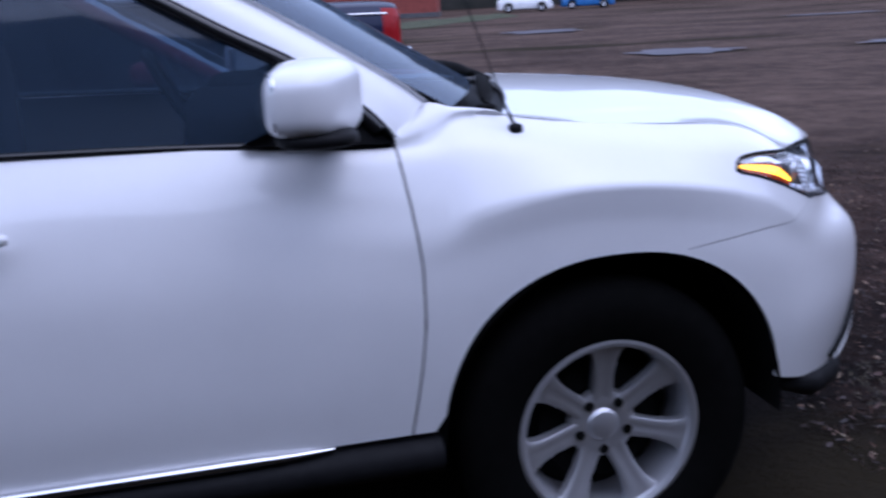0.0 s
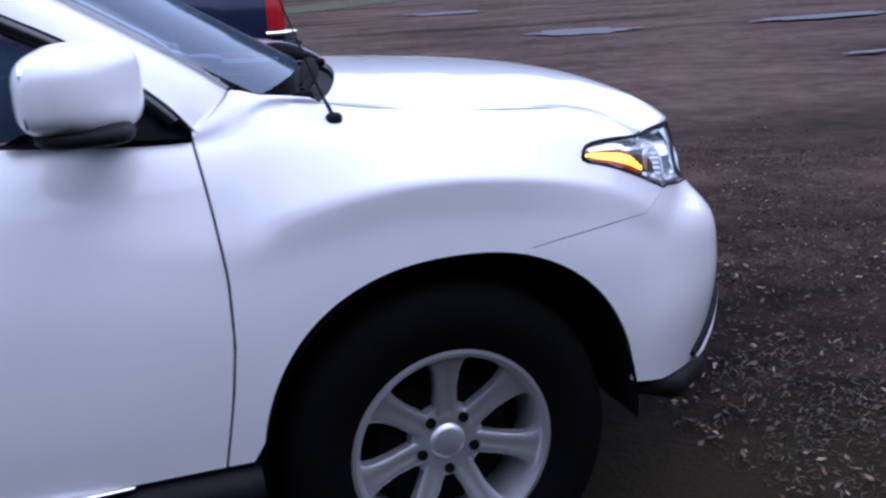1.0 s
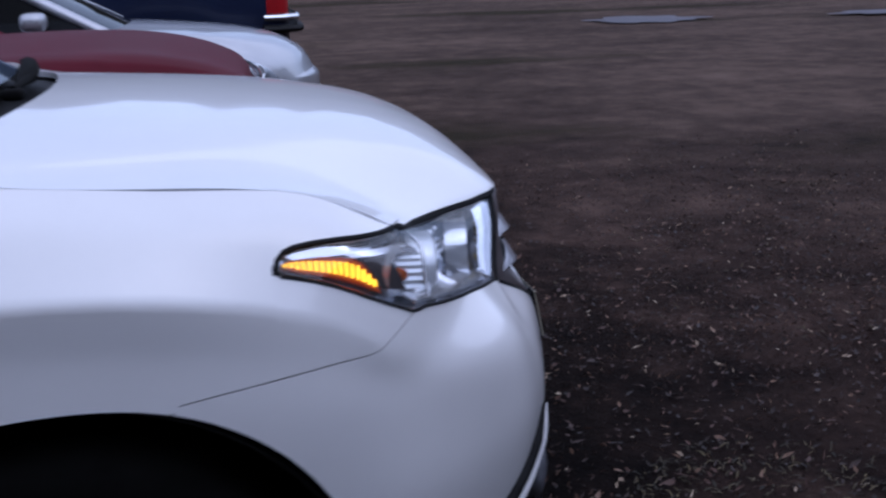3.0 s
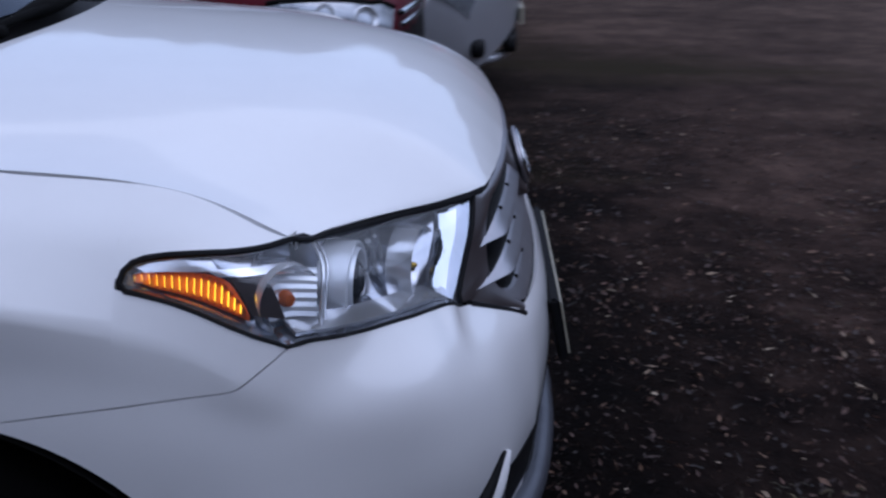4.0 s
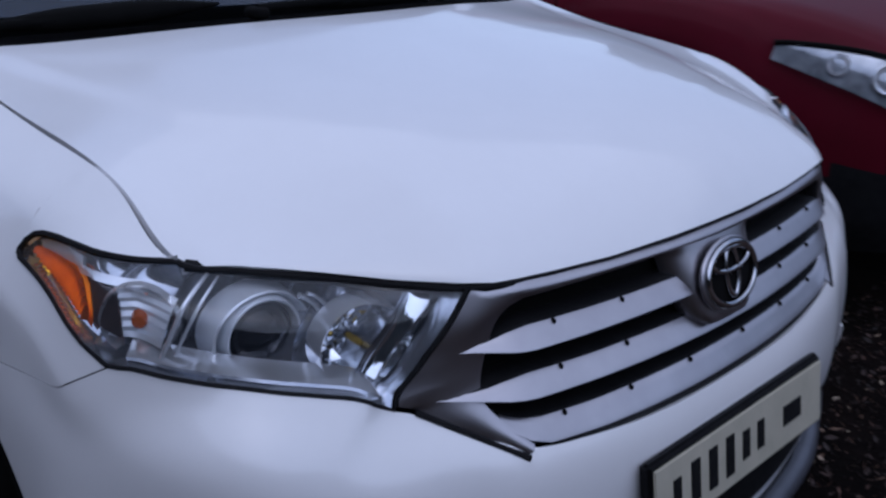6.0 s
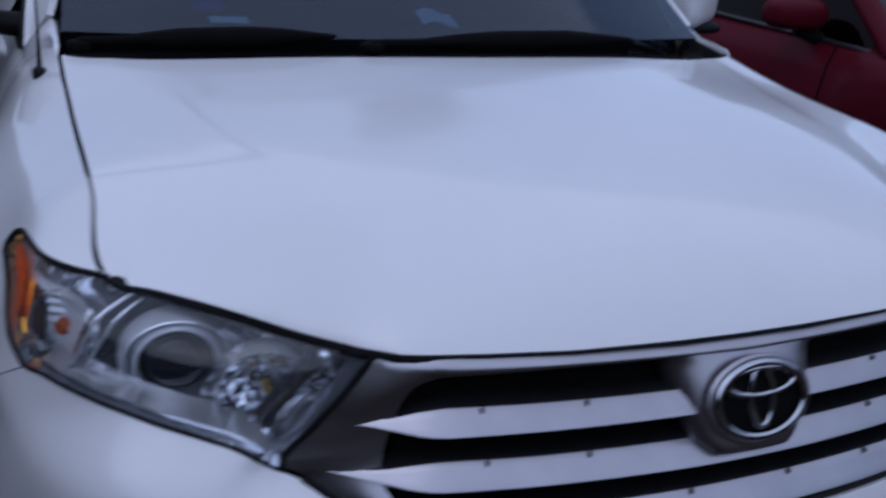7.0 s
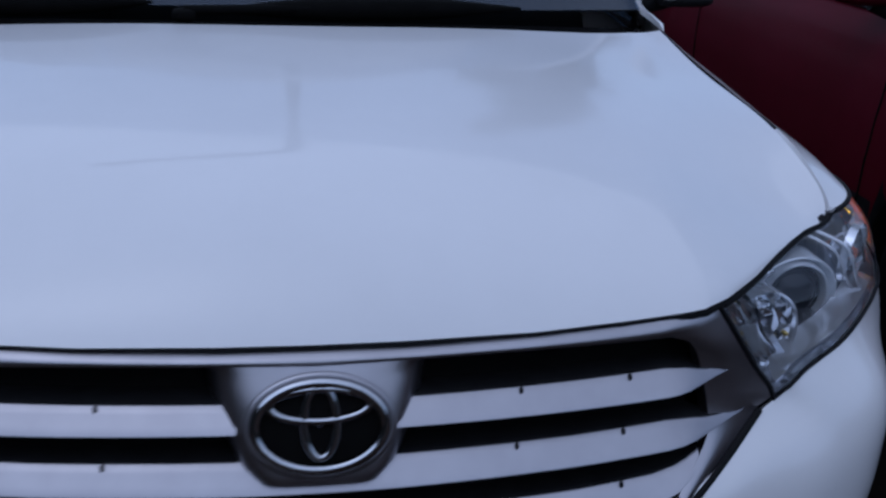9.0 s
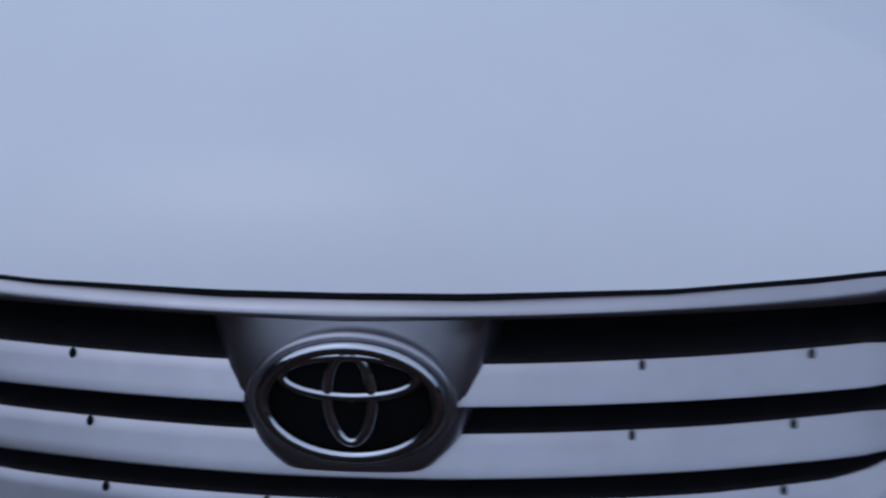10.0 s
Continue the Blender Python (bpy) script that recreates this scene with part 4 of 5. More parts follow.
# surround: head rail, cheeks beside the lamps, foot rail
foot_pts = [(gx(y, foot_z(y)) + .012, y, foot_z(y) - .004) for y in np.linspace(-.444, .444, 36)]
part("foot_rail", tube("foot_rail", foot_pts, .0058, BLACK, 8, flat=.8), grille, "black seal under the grille")
for side, _ in SIDES:
    ys = np.linspace(0, .425, 30)
    rail_o = [(gx(y, .957) - .002, -y, .957 + .010 * (y / .455) ** 2) for y in ys]
    rail_i = [(gx(y, .944) + .004 * ease(y) + .004, -y, .944 + .003 * math.sin(math.pi * y / .425)) for y in np.linspace(0, .412, 30)]
    a = np.array([lamp_point(1, k) + (.003, .005, 0) for k in np.linspace(.99, .02, 17)] + spline([(.757, -.566, .818), (.805, -.507, .782), (.851, -.444, .745)], 13).tolist())
    b = spline([(.797, -.418, .943), (.790, -.445, .930), (.786, -.463, .900), (.790, -.480, .84), (.806, -.477, .806), (.850, -.431, .755)], 30)
    g = [[np.array(p) * (1 - k) + np.array(q) * k + np.array((.005, 0, 0)) * math.sin(math.pi * k) for k in np.linspace(0, 1, 6)] for p, q in zip(np.vstack([rail_o, a]), np.vstack([rail_i, b]))]
    part("grille_surround", sheet("grille_surround", g, SATIN, .02, side, False), grille)
    part("grille_seal", tube("grille_seal", a[17:] + np.array((.004, 0, -.004)), .0052, BLACK, 6, side=side), grille, "black seal")
BARS = ((((.0, .11, .30, .41, .44, .47, .50, .535), (.902, .902, .904, .906, .902, .893, .888, .886)), ((.0, .11, .30, .41, .45, .49, .535), (.875, .876, .877, .878, .880, .883, .8845)), .085, .535),
        (((.0, .08, .30, .415, .45, .48, .51, .55), (.838, .838, .840, .843, .839, .832, .829, .827)), ((.0, .08, .30, .42, .46, .50, .55), (.808, .808, .811, .814, .817, .821, .8255)), .0, .55),
        (((.0, .08, .30, .40, .44, .465), (.772, .772, .774, .779, .786, .797)), ((.0, .08, .20, .30, .40, .44, .465), (.737, .737, .738, .741, .748, .762, .783)), .0, .465))
for top, low_line, inner, end in BARS:
    for y0, y1 in ((-inner, -end), (inner, end)):
        bar = part("grille_bar", grille_bar(y0, y1, top, low_line), grille)
        for y in (.232, .366) if inner else ((.08, .225, .36) if top[1][0] < .8 else (.228, .36)):
            yy = math.copysign(y, y1)
            z = float(np.interp(y, *top)) - .004
            me = pillow("clip", (.004, .0024, .0042), (gx(yy, z) + .001, yy, z - .001), BLACK, 2.4, 8)
            part("clip", me, bar, "small black clip")
# shield behind the badge, and the badge as plain rings
sh = []
for k in np.linspace(0, 1, 22):
    z = .951 - .142 * k
    w = float(np.interp(k, (0, .05, .12, .5, .8, .93, 1), (.150, .131, .122, .110, .090, .070, .040)))
    row = []
    for t in np.linspace(-math.pi / 2, math.pi / 2, 27):
        v = math.sin(t)
        row.append((gx(v * w, z) + .002 + .025 * k + .008 * math.sin(math.pi * k) * (1 - v * v) - .035 * abs(v) ** 9 * min(1, k * 9) - .03 * max(k - .9, 0) / .1, v * w + .003, z))
    sh.append(row)
part("badge_shield", sheet("badge_shield", sh, SATIN, 0, 1, True), grille)
B0 = Vector((gx(0, .889) + .030, .004, .889))
tilt = Matrix.Translation(B0) @ Matrix.Rotation(radians(-17), 4, "Y")


def ring_at(name, ry, rz, cz, thick, mat, flat=.7, x=0.0):
    pts = [tilt @ Vector((x, ry * math.cos(t), cz + rz * math.sin(t))) for t in np.linspace(0, 2 * math.pi, 49)[:-1]]
    return tube(name, pts, thick, mat, 10, True, up=(1, 0, 0), flat=flat)


BADGE_CHROME = surface("badge_chrome", (0.44, 0.45, 0.48), (0.54, 0.55, 0.58), 0.08, 0.16, 1.0, 6)
badge = part("badge", joined("badge", [ring_at("o", .0700, .0475, 0, .0062, BADGE_CHROME), ring_at("h", .053, .0175, .0235, .0048, BADGE_CHROME), ring_at("v", .0175, .039, .005, .0046, BADGE_CHROME)]), grille, "chrome badge of three oval rings")
disc = [[tilt @ Vector((-.006 + .004 * (1 - k * k), .0705 * k * math.cos(t), .048 * k * math.sin(t))) for t in np.linspace(0, 2 * math.pi, 37)] for k in np.linspace(.02, 1, 8)]
part("badge_disc", sheet("badge_disc", disc, DARK, 0, 1, True), badge, "black badge ground")
part("badge_bezel", ring_at("badge_bezel", .0780, .0545, 0, .0052, SATIN, .8, -.006), badge)

# black seal under the bonnet's lip
lip = []
for y in np.linspace(-.745, .745, 70):
    xr, xf, zr, zf = bonnet_edges(y)
    lip.append((xf - .009, y, zf - .011))
part("bonnet_seal", tube("bonnet_seal", lip, .0085, BLACK, 8), suv, "black rubber seal under the bonnet's lip")

# number plate: plain bars for its characters
PLATE = surface("plate_white", (0.38, 0.36, 0.28), (0.46, 0.43, 0.34), 0.4, 0.55, 0, 20)
plate = part("plate_holder", block("plate_holder", (.02, .535, .132), BLACK, .006, at=(0, 0, 0)), suv, "black number plate holder")
plate.matrix_basis = Matrix.Translation((.932, 0, .620)) @ Matrix.Rotation(radians(-11), 4, "Y")
part("number_plate", block("number_plate", (.005, .52, .112), PLATE, .002, at=(.012, 0, 0)), plate, "white number plate with plain dark bars")
for y, w, h in ((-.205, .034, .055), (-.155, .04, .076), (-.105, .04, .076), (-.055, .04, .076), (-.005, .036, .055), (.042, .036, .055), (.15, .10, .04)):
    part("bar", block("bar", (.002, w * .62, h * .9), BLACK, .0008, 1, at=(.0155, y, 0)), plate)

# lower intake with a bright edge
LIP = surface("lip_grey", (.07, .075, .09), (.10, .105, .125), .3, .45, .5, 12)
pts = []
for y in np.linspace(-.60, .60, 30):
    a = abs(y)
    s, r = find(.545 - .02 * (1 - (a / .6) ** 2), y=max(a, .001))
    p, q = skin(s, r, .002), skin(s, .15, .002)
    m = mirrored_y if y > 0 else np.ones(3)
    pts.append([p * m * (1 - k) + q * m * k for k in np.linspace(0, 1, 5)])
part("lower_intake", sheet("lower_intake", pts, BLACK, .004, 1, True), suv, "black lower air intake")
for side, _ in SIDES:
    e = [skin(*find(z, y=w), .004) for w, z in ((.642, .600), (.690, .535), (.742, .485), (.785, .440))]
    part("intake_groove", tube("intake_groove", spline(e, 12), [.003, .006, .009] + [.012] * 8 + [.008], BLACK, 8, side=side), suv, "black groove beside the intake")
    lip_line = spline([(.810, -.605, .560), (.808, -.612, .500), (.792, -.625, .440), (.815, -.575, .395), (.875, -.42, .372), (.910, -.2, .366), (.920, 0, .365)], 30)
    part("lower_lip", tube("lower_lip", lip_line, list(np.interp(np.arange(30), (0, 4, 9, 14, 29), (.003, .012, .022, .027, .027))), LIP, 12, side=side), suv, "silver lip under the lower intake")
    e = [skin(*find(z, y=w), .003) for w, z in ((.625, .590), (.664, .525), (.715, .470), (.768, .425))]
    part("intake_trim", tube("intake_trim", spline(e, 12), [.004, .010, .014] + [.017] * 8 + [.010], WHITE, 8, side=side), suv, "white fin at the intake's edge")


# ---------------------------------------------------------------- the other parked cars
RED_LENS = surface("red_lamp_glass", (0.22, 0.005, 0.007), (0.30, 0.009, 0.012), 0.25, 0.35, 0, 20, spec=.2)


class Shell:
    """The lower body of a car: nose at x = 0, tail at -length, on the y axis's middle."""
    V = ((.93, 0), (.985, .16), (1.0, .42), (1.0, .60), (.985, .76), (.955, .88), (.90, .965), (.80, 1.0), (.5, 1.0), (0, 1.0))

    def __init__(self, length, width, sill, wheels, radius, tops, nose=.55, tail=.35, crown=.03, bow=.0):
        self.length, self.width, self.sill, self.wheels, self.radius, self.tops, self.nose, self.tail, self.crown, self.bow = length, width, sill, wheels, radius, tops, nose, tail, crown, bow

    def warp(self, x, y):
        """The nose's bow in plan: x pushed forward towards the middle."""
        return x + self.bow * (1 - (2 * y / self.width) ** 2) * min(max(1 + x / 1.1, 0), 1.2) ** 2

    def half(self, x):
        k = 1.0
        if -x < self.nose:
            k = .78 + .22 * math.sqrt(max(1 - (1 + x / self.nose) ** 2.4, 0))
        if x + self.length < self.tail:
            k = .80 + .20 * math.sqrt(max(1 - (1 - (x + self.length) / self.tail) ** 2.4, 0))
        return self.width / 2 * k

    def low(self, x):
        z = self.sill + .03 * max(0, 1 + x / .3)
        for w in self.wheels:
            d = abs(x - w) / self.radius
            if d < 1:
                z = max(z, .33 + self.radius * .97 * (1 - d ** 2.2) ** (1 / 2.2))
        return z

    def point(self, x, v, out=0.0):
        i = min(int(v), len(self.V) - 2)
        t = v - i
        y = self.V[i][0] * (1 - t) + self.V[i + 1][0] * t
        z = self.V[i][1] * (1 - t) + self.V[i + 1][1] * t
        lo, hi = self.low(x), float(np.interp(-x, *self.tops))
        h = self.half(x)
        return np.array((self.warp(x, h * y), -(h * y + out * (1 if v < 7 else 0)), lo + (hi - lo) * z + self.crown * (1 - (y / .93) ** 2 if v > 6 else 0) + out * (1 if v >= 6 else 0)))


def smooth_profile(pairs, n=40):
    """A rounded height line over the distance from the nose."""
    p = spline([(a, b) for a, b in pairs], n)
    return tuple(p[:, 0]), tuple(p[:, 1])


def clad(me, height):
    """Gives a body's foot black plastic up to a height."""
    if height:
        me.materials.append(BLACK)
        for p in me.polygons:
            if p.center.z < height - .1 * min(max(-p.center.x / .7, 0), 1):
                p.material_index = 1
    return me


def other_car(name, label, at, turn, mat, shell, roof_line, lamps, wheels_mat, roof_half=.56, category="car", cladding=0.0):
    car = thing(name, label, category, at)
    car.rotation_euler = (0, 0, turn)
    xs = sorted(set(list(-np.linspace(0, 1, 20) ** 2 * .7) + list(np.linspace(-.7, -shell.length, 110))), reverse=True)
    vs = list(np.linspace(0, 9, 31))
    half = [[shell.point(x, v) for v in vs] for x in xs]
    grid = [row + [p * mirrored_y for p in row[-2::-1]] for row in half]
    skin_me = sheet("body", grid, mat, .03, 1, True, 50)
    part("body", clad(skin_me, cladding), car)
    # closed nose and tail
    for x, nm, f in ((xs[0], "nose", 1), (xs[-1], "tail_panel", -1)):
        row = [shell.point(x, v) for v in vs]
        row = row + [p * mirrored_y for p in row[-2::-1]]
        n = len(row)
        g = []
        for k in np.linspace(0, 1, 8):
            g.append([np.array(((shell.warp(x, p[1] * (1 - .96 * k)) if f > 0 else x) + f * .04 * (1 - (1 - k) ** 2), p[1] * (1 - .96 * k), (p[2] - .62) * (1 - .9 * k) + .62)) for p in row])
        part(nm, clad(sheet(nm, g, mat, 0, 1, f > 0, 60), cladding), car)
    part("underbody", block("underbody", (shell.length - .3, shell.width - .35, .25), DARK, .03, at=(-shell.length / 2, 0, .33)), car, "black underbody")
    for w in shell.wheels:
        for side in (1, -1):
            well = wheel_well(0, side)
            k = shell.radius / .43
            well.transform(Matrix.Translation((w, -side * (shell.width / 2 - .92), .33 - .40 * k)) @ Matrix.Diagonal((k, 1, k, 1)))
            part("wheel_well", well, car, "black wheel housing liner")
            wheel_parts(car, (w, -side * (shell.width / 2 - .125), .335), 0 if side > 0 else math.pi, .335, .205, wheels_mat, 5)
    # glasshouse: roof_line is (distance from nose, height)
    (f0, z0), (f1, z1), (r1, z2), (r0, z3) = roof_line
    hb = shell.width / 2 * .88
    roof = [[(-(f1 + (r1 - f1) * u), roof_half * v, z1 + (z2 - z1) * u + .05 * (1 - v * v) + .03 * math.sin(math.pi * u)) for u in np.linspace(0, 1, 14)] for v in np.linspace(-1, 1, 17)]
    part("roof", sheet("roof", roof, mat, .03, 1, False, 60), car)
    ws = [[(-(f0 + (f1 - f0) * u) + .16 * (1 - v * v) * (1 - .7 * u), (hb - .02 + (roof_half - hb + .02) * u) * v, z0 + (z1 - z0) * u + .03 * (1 - v * v) * u) for u in np.linspace(0, 1, 10)] for v in np.linspace(-1, 1, 17)]
    part("windscreen", outward(sheet("windscreen", ws, PRIVACY, 0, 1, False), (-2.3, 0, .9)), car).visible_shadow = False
    rw = [[(-(r0 + (r1 - r0) * u), (hb - .04 + (roof_half - hb + .04) * u) * v, z3 + (z2 - z3) * u + .03 * (1 - v * v) * u) for u in np.linspace(0, 1, 8)] for v in np.linspace(-1, 1, 12)]
    part("rear_window", outward(sheet("rear_window", rw, PRIVACY, 0, 1, True), (-2.3, 0, .9)), car).visible_shadow = False
    for side in (1, -1):
        def corner(x, u):
            """A point of the side at distance x from the nose, u up the glass."""
            zb = float(np.interp(x, (f0, r0), (z0, z3)))
            zt = float(np.interp(x, (f1, r1), (z1, z2))) + .03 * math.sin(math.pi * min(max((x - f1) / (r1 - f1), 0), 1))
            return (-x, -(hb + (roof_half - hb) * u), zb + (zt - zb) * u)
        glass_grid = []
        for x in np.linspace(f0 + .12, r0 - .1, 40):
            top = min(1, max((x - f0) / (f1 - f0), 0)) if x < f1 else min(1, max((r0 - x) / max(r0 - r1, .01), 0)) if x > r1 else 1
            glass_grid.append([corner(x, top * k) for k in np.linspace(0, 1, 6)])
        part("side_window", outward(sheet("side_window", glass_grid, DARK_GLASS, 0, side, False), (-2.3, 0, .9)), car, "dark tinted side window").visible_shadow = False
        part("pillar", tube("pillar", [corner(f0 + (f1 - f0) * k, k) for k in np.linspace(0, 1, 10)], .048, mat, 10, flat=.7, side=side), car)
        part("pillar", tube("pillar", [corner(r0 + (r1 - r0) * k, k) for k in np.linspace(0, 1, 8)], .05, mat, 10, flat=.7, side=side), car)
        part("roof_side", tube("roof_side", [corner(x, 1) for x in np.linspace(f1, r1, 16)], .035, mat, 10, side=side), car)
        mid = (f1 + r1) / 2 - .1
        part("door_pillar", tube("door_pillar", [corner(mid, k) for k in np.linspace(0, 1, 5)], .04, GLOSSBLACK, 8, side=side), car)
        part("belt_moulding", tube("belt_moulding", [tuple(np.array(corner(x, 0)) + (0, -.012, 0)) for x in np.linspace(f0 + .1, r0 - .1, 20)], .010, GLOSSBLACK, 8, side=side), car)
        part("sill", tube("sill", [(x, -(shell.width / 2 - .06), shell.sill) for x in np.linspace(shell.wheels[0] - shell.radius - .02, shell.wheels[1] + shell.radius + .02, 12)], .04, BLACK, 10, side=side), car, "black sill")
        mx = f0 + .38
        me = pillow("door_mirror", (.075, .12, .055), (-mx, -(shell.width / 2 + .01), z0 + .09), mat, 3.2, 14)
        ft = tube("mirror_foot", [(-mx + .02, -hb, z0 + .0), (-mx, -(shell.width / 2 - .01), z0 + .04)], .025, BLACK, 8)
        for m in (me, ft):
            if side < 0:
                m.transform(Matrix.Diagonal((1, -1, 1, 1)))
                m.flip_normals()
        mo = part("door_mirror", me, car)
        part("mirror_foot", ft, mo, "black mirror foot")
        for nm, x0, x1, (f_lo, r_lo), (f_hi, r_hi), m, lab in lamps:
            g = [[shell.point(x0 + (x1 - x0) * k, v, .006) for v in np.linspace(f_lo + (r_lo - f_lo) * k, f_hi + (r_hi - f_hi) * k, 8)] for k in np.linspace(0, 1, 14)]
            ob = part(nm, sheet(nm, g, m, .012, side, True, 60), car, lab)
            for k, rad in ((.20, .052), (.52, .038)):
                x = x0 + (x1 - x0) * k
                v = (f_lo + (r_lo - f_lo) * k) * .5 + (f_hi + (r_hi - f_hi) * k) * .5
                at = shell.point(x, v, .006)
                dx, dv = shell.point(x - .03, v, .006) - at, shell.point(x, v + .1, .006) - at
                n = np.cross(dx, dv)
                n = n / np.linalg.norm(n) * (1 if n[1] < 0 else -1)
                bowl = lathe("lamp_bowl", [(.006, .012), (rad * .5, .004), (rad * .8, -.010), (rad * .9, -.016), (rad, -.010), (rad, .01)], REFLECTOR, 20)
                bowl.transform(facing(at, n))
                if side < 0:
                    bowl.transform(Matrix.Diagonal((1, -1, 1, 1)))
                    bowl.flip_normals()
                part("lamp_bowl", bowl, ob, "chrome lamp bowl")
            g = [[shell.point(x0 + (x1 - x0) * k, v, .024 * math.sin(math.pi * min(max(k, .02), .98)) ** .4 + .002) for v in np.linspace(f_lo + (r_lo - f_lo) * k, f_hi + (r_hi - f_hi) * k, 8)] for k in np.linspace(0, 1, 14)]
            part("lens", outward(sheet("lens", g, LAMP_GLASS, 0, side, True, 60), (-2.3, 0, .6)), ob, "clear outer lens").visible_shadow = False
        for x in (mid,):
            g = tube("door_gap", [shell.point(-x + .02 * math.sin(v), v, .001) for v in np.linspace(.4, 7, 14)], .004, DARK, 6, side=side)
            part("door_gap", g, car)
        g = tube("door_gap", [shell.point(-(f0 + .28) + .06 * math.sin(v * .45), v, .001) for v in np.linspace(.6, 7, 14)], .004, DARK, 6, side=side)
        part("door_gap", g, car)
    return car


CLEAR_LAMP = surface("clear_lamp", (0.25, 0.26, 0.28), (0.62, 0.64, 0.67), 0.15, 0.3, 0.6, 16)
red_shell = Shell(4.45, 1.84, .27, (-.90, -3.55), .40, smooth_profile(((0, .89), (.04, .935), (.2, 1.0), (.45, 1.045), (.8, 1.06), (1.25, 1.055), (2.2, 1.05), (4.1, 1.05), (4.45, .98))), .60, bow=.06)
red = other_car("red_crossover", "dark red crossover with chrome grille strips parked beside the white car", (.45, 2.68, 0), 0, RED, red_shell,
                ((1.15, 1.03), (2.03, 1.56), (3.75, 1.54), (4.35, 1.07)),
                (("headlamp", -.012, -.45, (3.9, 4.35), (6.1, 4.85), CLEAR_LAMP, "clear headlamp"),), ALLOY, cladding=.60)
for nose in [c for c in red.children if c.name.startswith("nose")]:
    for p in nose.data.polygons:
        if abs(p.center.y) < .60 and p.center.z < .80:
            p.material_index = 1
for z in (.885, .838):
    part("grille_strip", tube("grille_strip", [(red_shell.warp(.012, y) + .03 * (1 - (y / .66) ** 2), y, z) for y in np.linspace(-.67, .67, 24)], .015, CHROME, 8, flat=.8), red, "chrome grille strip")
for side in (1, -1):
    line = [red_shell.point(-.012 - .44 * k, 6.1 - 1.25 * k + .08, .012) for k in np.linspace(0, 1, 12)]
    part("bonnet_gap", tube("bonnet_gap", line, .009, DARK, 8, side=side), red, "dark gap over the headlamp")
part("lower_intake", pillow("lower_intake", (.05, .50, .13), (.07, 0, .45), BLACK, 4, 14), red, "black lower intake")
for y in (-.66, .66):
    fog = lathe("fog_lamp", [(.0, .02), (.05, .01), (.062, -.01), (.07, -.014), (.075, 0)], SATIN, 28)
    fog.transform(facing((red_shell.warp(0, y) + .05, y, .42), (1, math.copysign(.35, y), 0)))
    part("fog_lamp", fog, red, "chrome-ringed fog lamp")

silver_shell = Shell(4.5, 1.74, .21, (-.88, -3.5), .36, smooth_profile(((0, .66), (.05, .80), (.2, .915), (.5, .975), (.9, 1.005), (1.25, 1.01), (2.4, 1.0), (3.7, .98), (4.3, .96), (4.5, .88))), .60, bow=.47)
silver = other_car("silver_sedan", "silver four-door sedan with clear headlamps, nose towards the yard", (.60, 4.80, 0), 0, SILVER, silver_shell,
                   ((.82, 1.0), (1.66, 1.45), (3.1, 1.43), (3.75, 1.0)),
                   (("headlamp", -.004, -.34, (3.6, 4.3), (5.6, 5.0), CLEAR_LAMP, "clear headlamp"),), ALLOY)
part("lower_intake", pillow("lower_intake", (.05, .40, .07), (.43, 0, .34), BLACK, 4, 14), silver, "black lower intake")
part("lip", tube("lip", [(silver_shell.warp(-.02, y) - .3 * max(abs(y) - .45, 0) ** 1.0, y, .262) for y in np.linspace(-.66, .66, 20)], .03, SILVER, 8), silver)
for y in (-.62, .62):
    part("fog_recess", pillow("fog_recess", (.05, .10, .055), (silver_shell.warp(-.01, y), y, .36), BLACK, 3, 12), silver, "black fog lamp recess")
part("number_plate", block("number_plate", (.02, .52, .11), PLATE, .003, at=(.505, 0, .50)), silver, "plain white number plate")

navy_shell = Shell(5.1, 1.86, .46, (-.95, -4.05), .45, smooth_profile(((0, 1.08), (.12, 1.18), (.4, 1.25), (1.3, 1.31), (2.4, 1.34), (3.4, 1.36), (4.9, 1.36), (5.1, 1.31))), .5, .12)
navy = other_car("navy_pickup", "dark navy pickup truck with red tail lamps and bright bumper", (-3.98, 7.55, 0), math.pi, BLUE, navy_shell,
                 ((1.4, 1.34), (2.0, 1.85), (3.1, 1.85), (3.4, 1.37)), (), ALLOY, cladding=.82)
for side in (1, -1):
    g = [[navy_shell.point(x, v, .008) for v in np.linspace(2.7, 5.9, 10)] for x in np.linspace(-4.90, -5.098, 8)]
    part("tail_lamp", sheet("tail_lamp", g, RED_LENS, .012, side, True, 60), navy, "red tail lamp")
    part("side_strip", tube("side_strip", [navy_shell.point(x, 5.2, .010) for x in np.linspace(-3.5, -4.95, 14)], .011, CHROME, 8, side=side), navy, "chrome strip along the bed")
wrap = [(-4.86, -.95), (-5.02, -.93), (-5.15, -.84), (-5.19, -.4), (-5.19, .4), (-5.15, .84), (-5.02, .93), (-4.86, .95)]
bumper_bar = part("rear_bumper", tube("rear_bumper", [(x, y, .82) for x, y in wrap], .075, BLACK, 12, flat=.5), navy, "black rear bumper")
part("step", tube("step", [(x * 1.002, y * 1.01, .915) for x, y in wrap], .028, CHROME, 10), bumper_bar, "chrome step along the bumper's top")


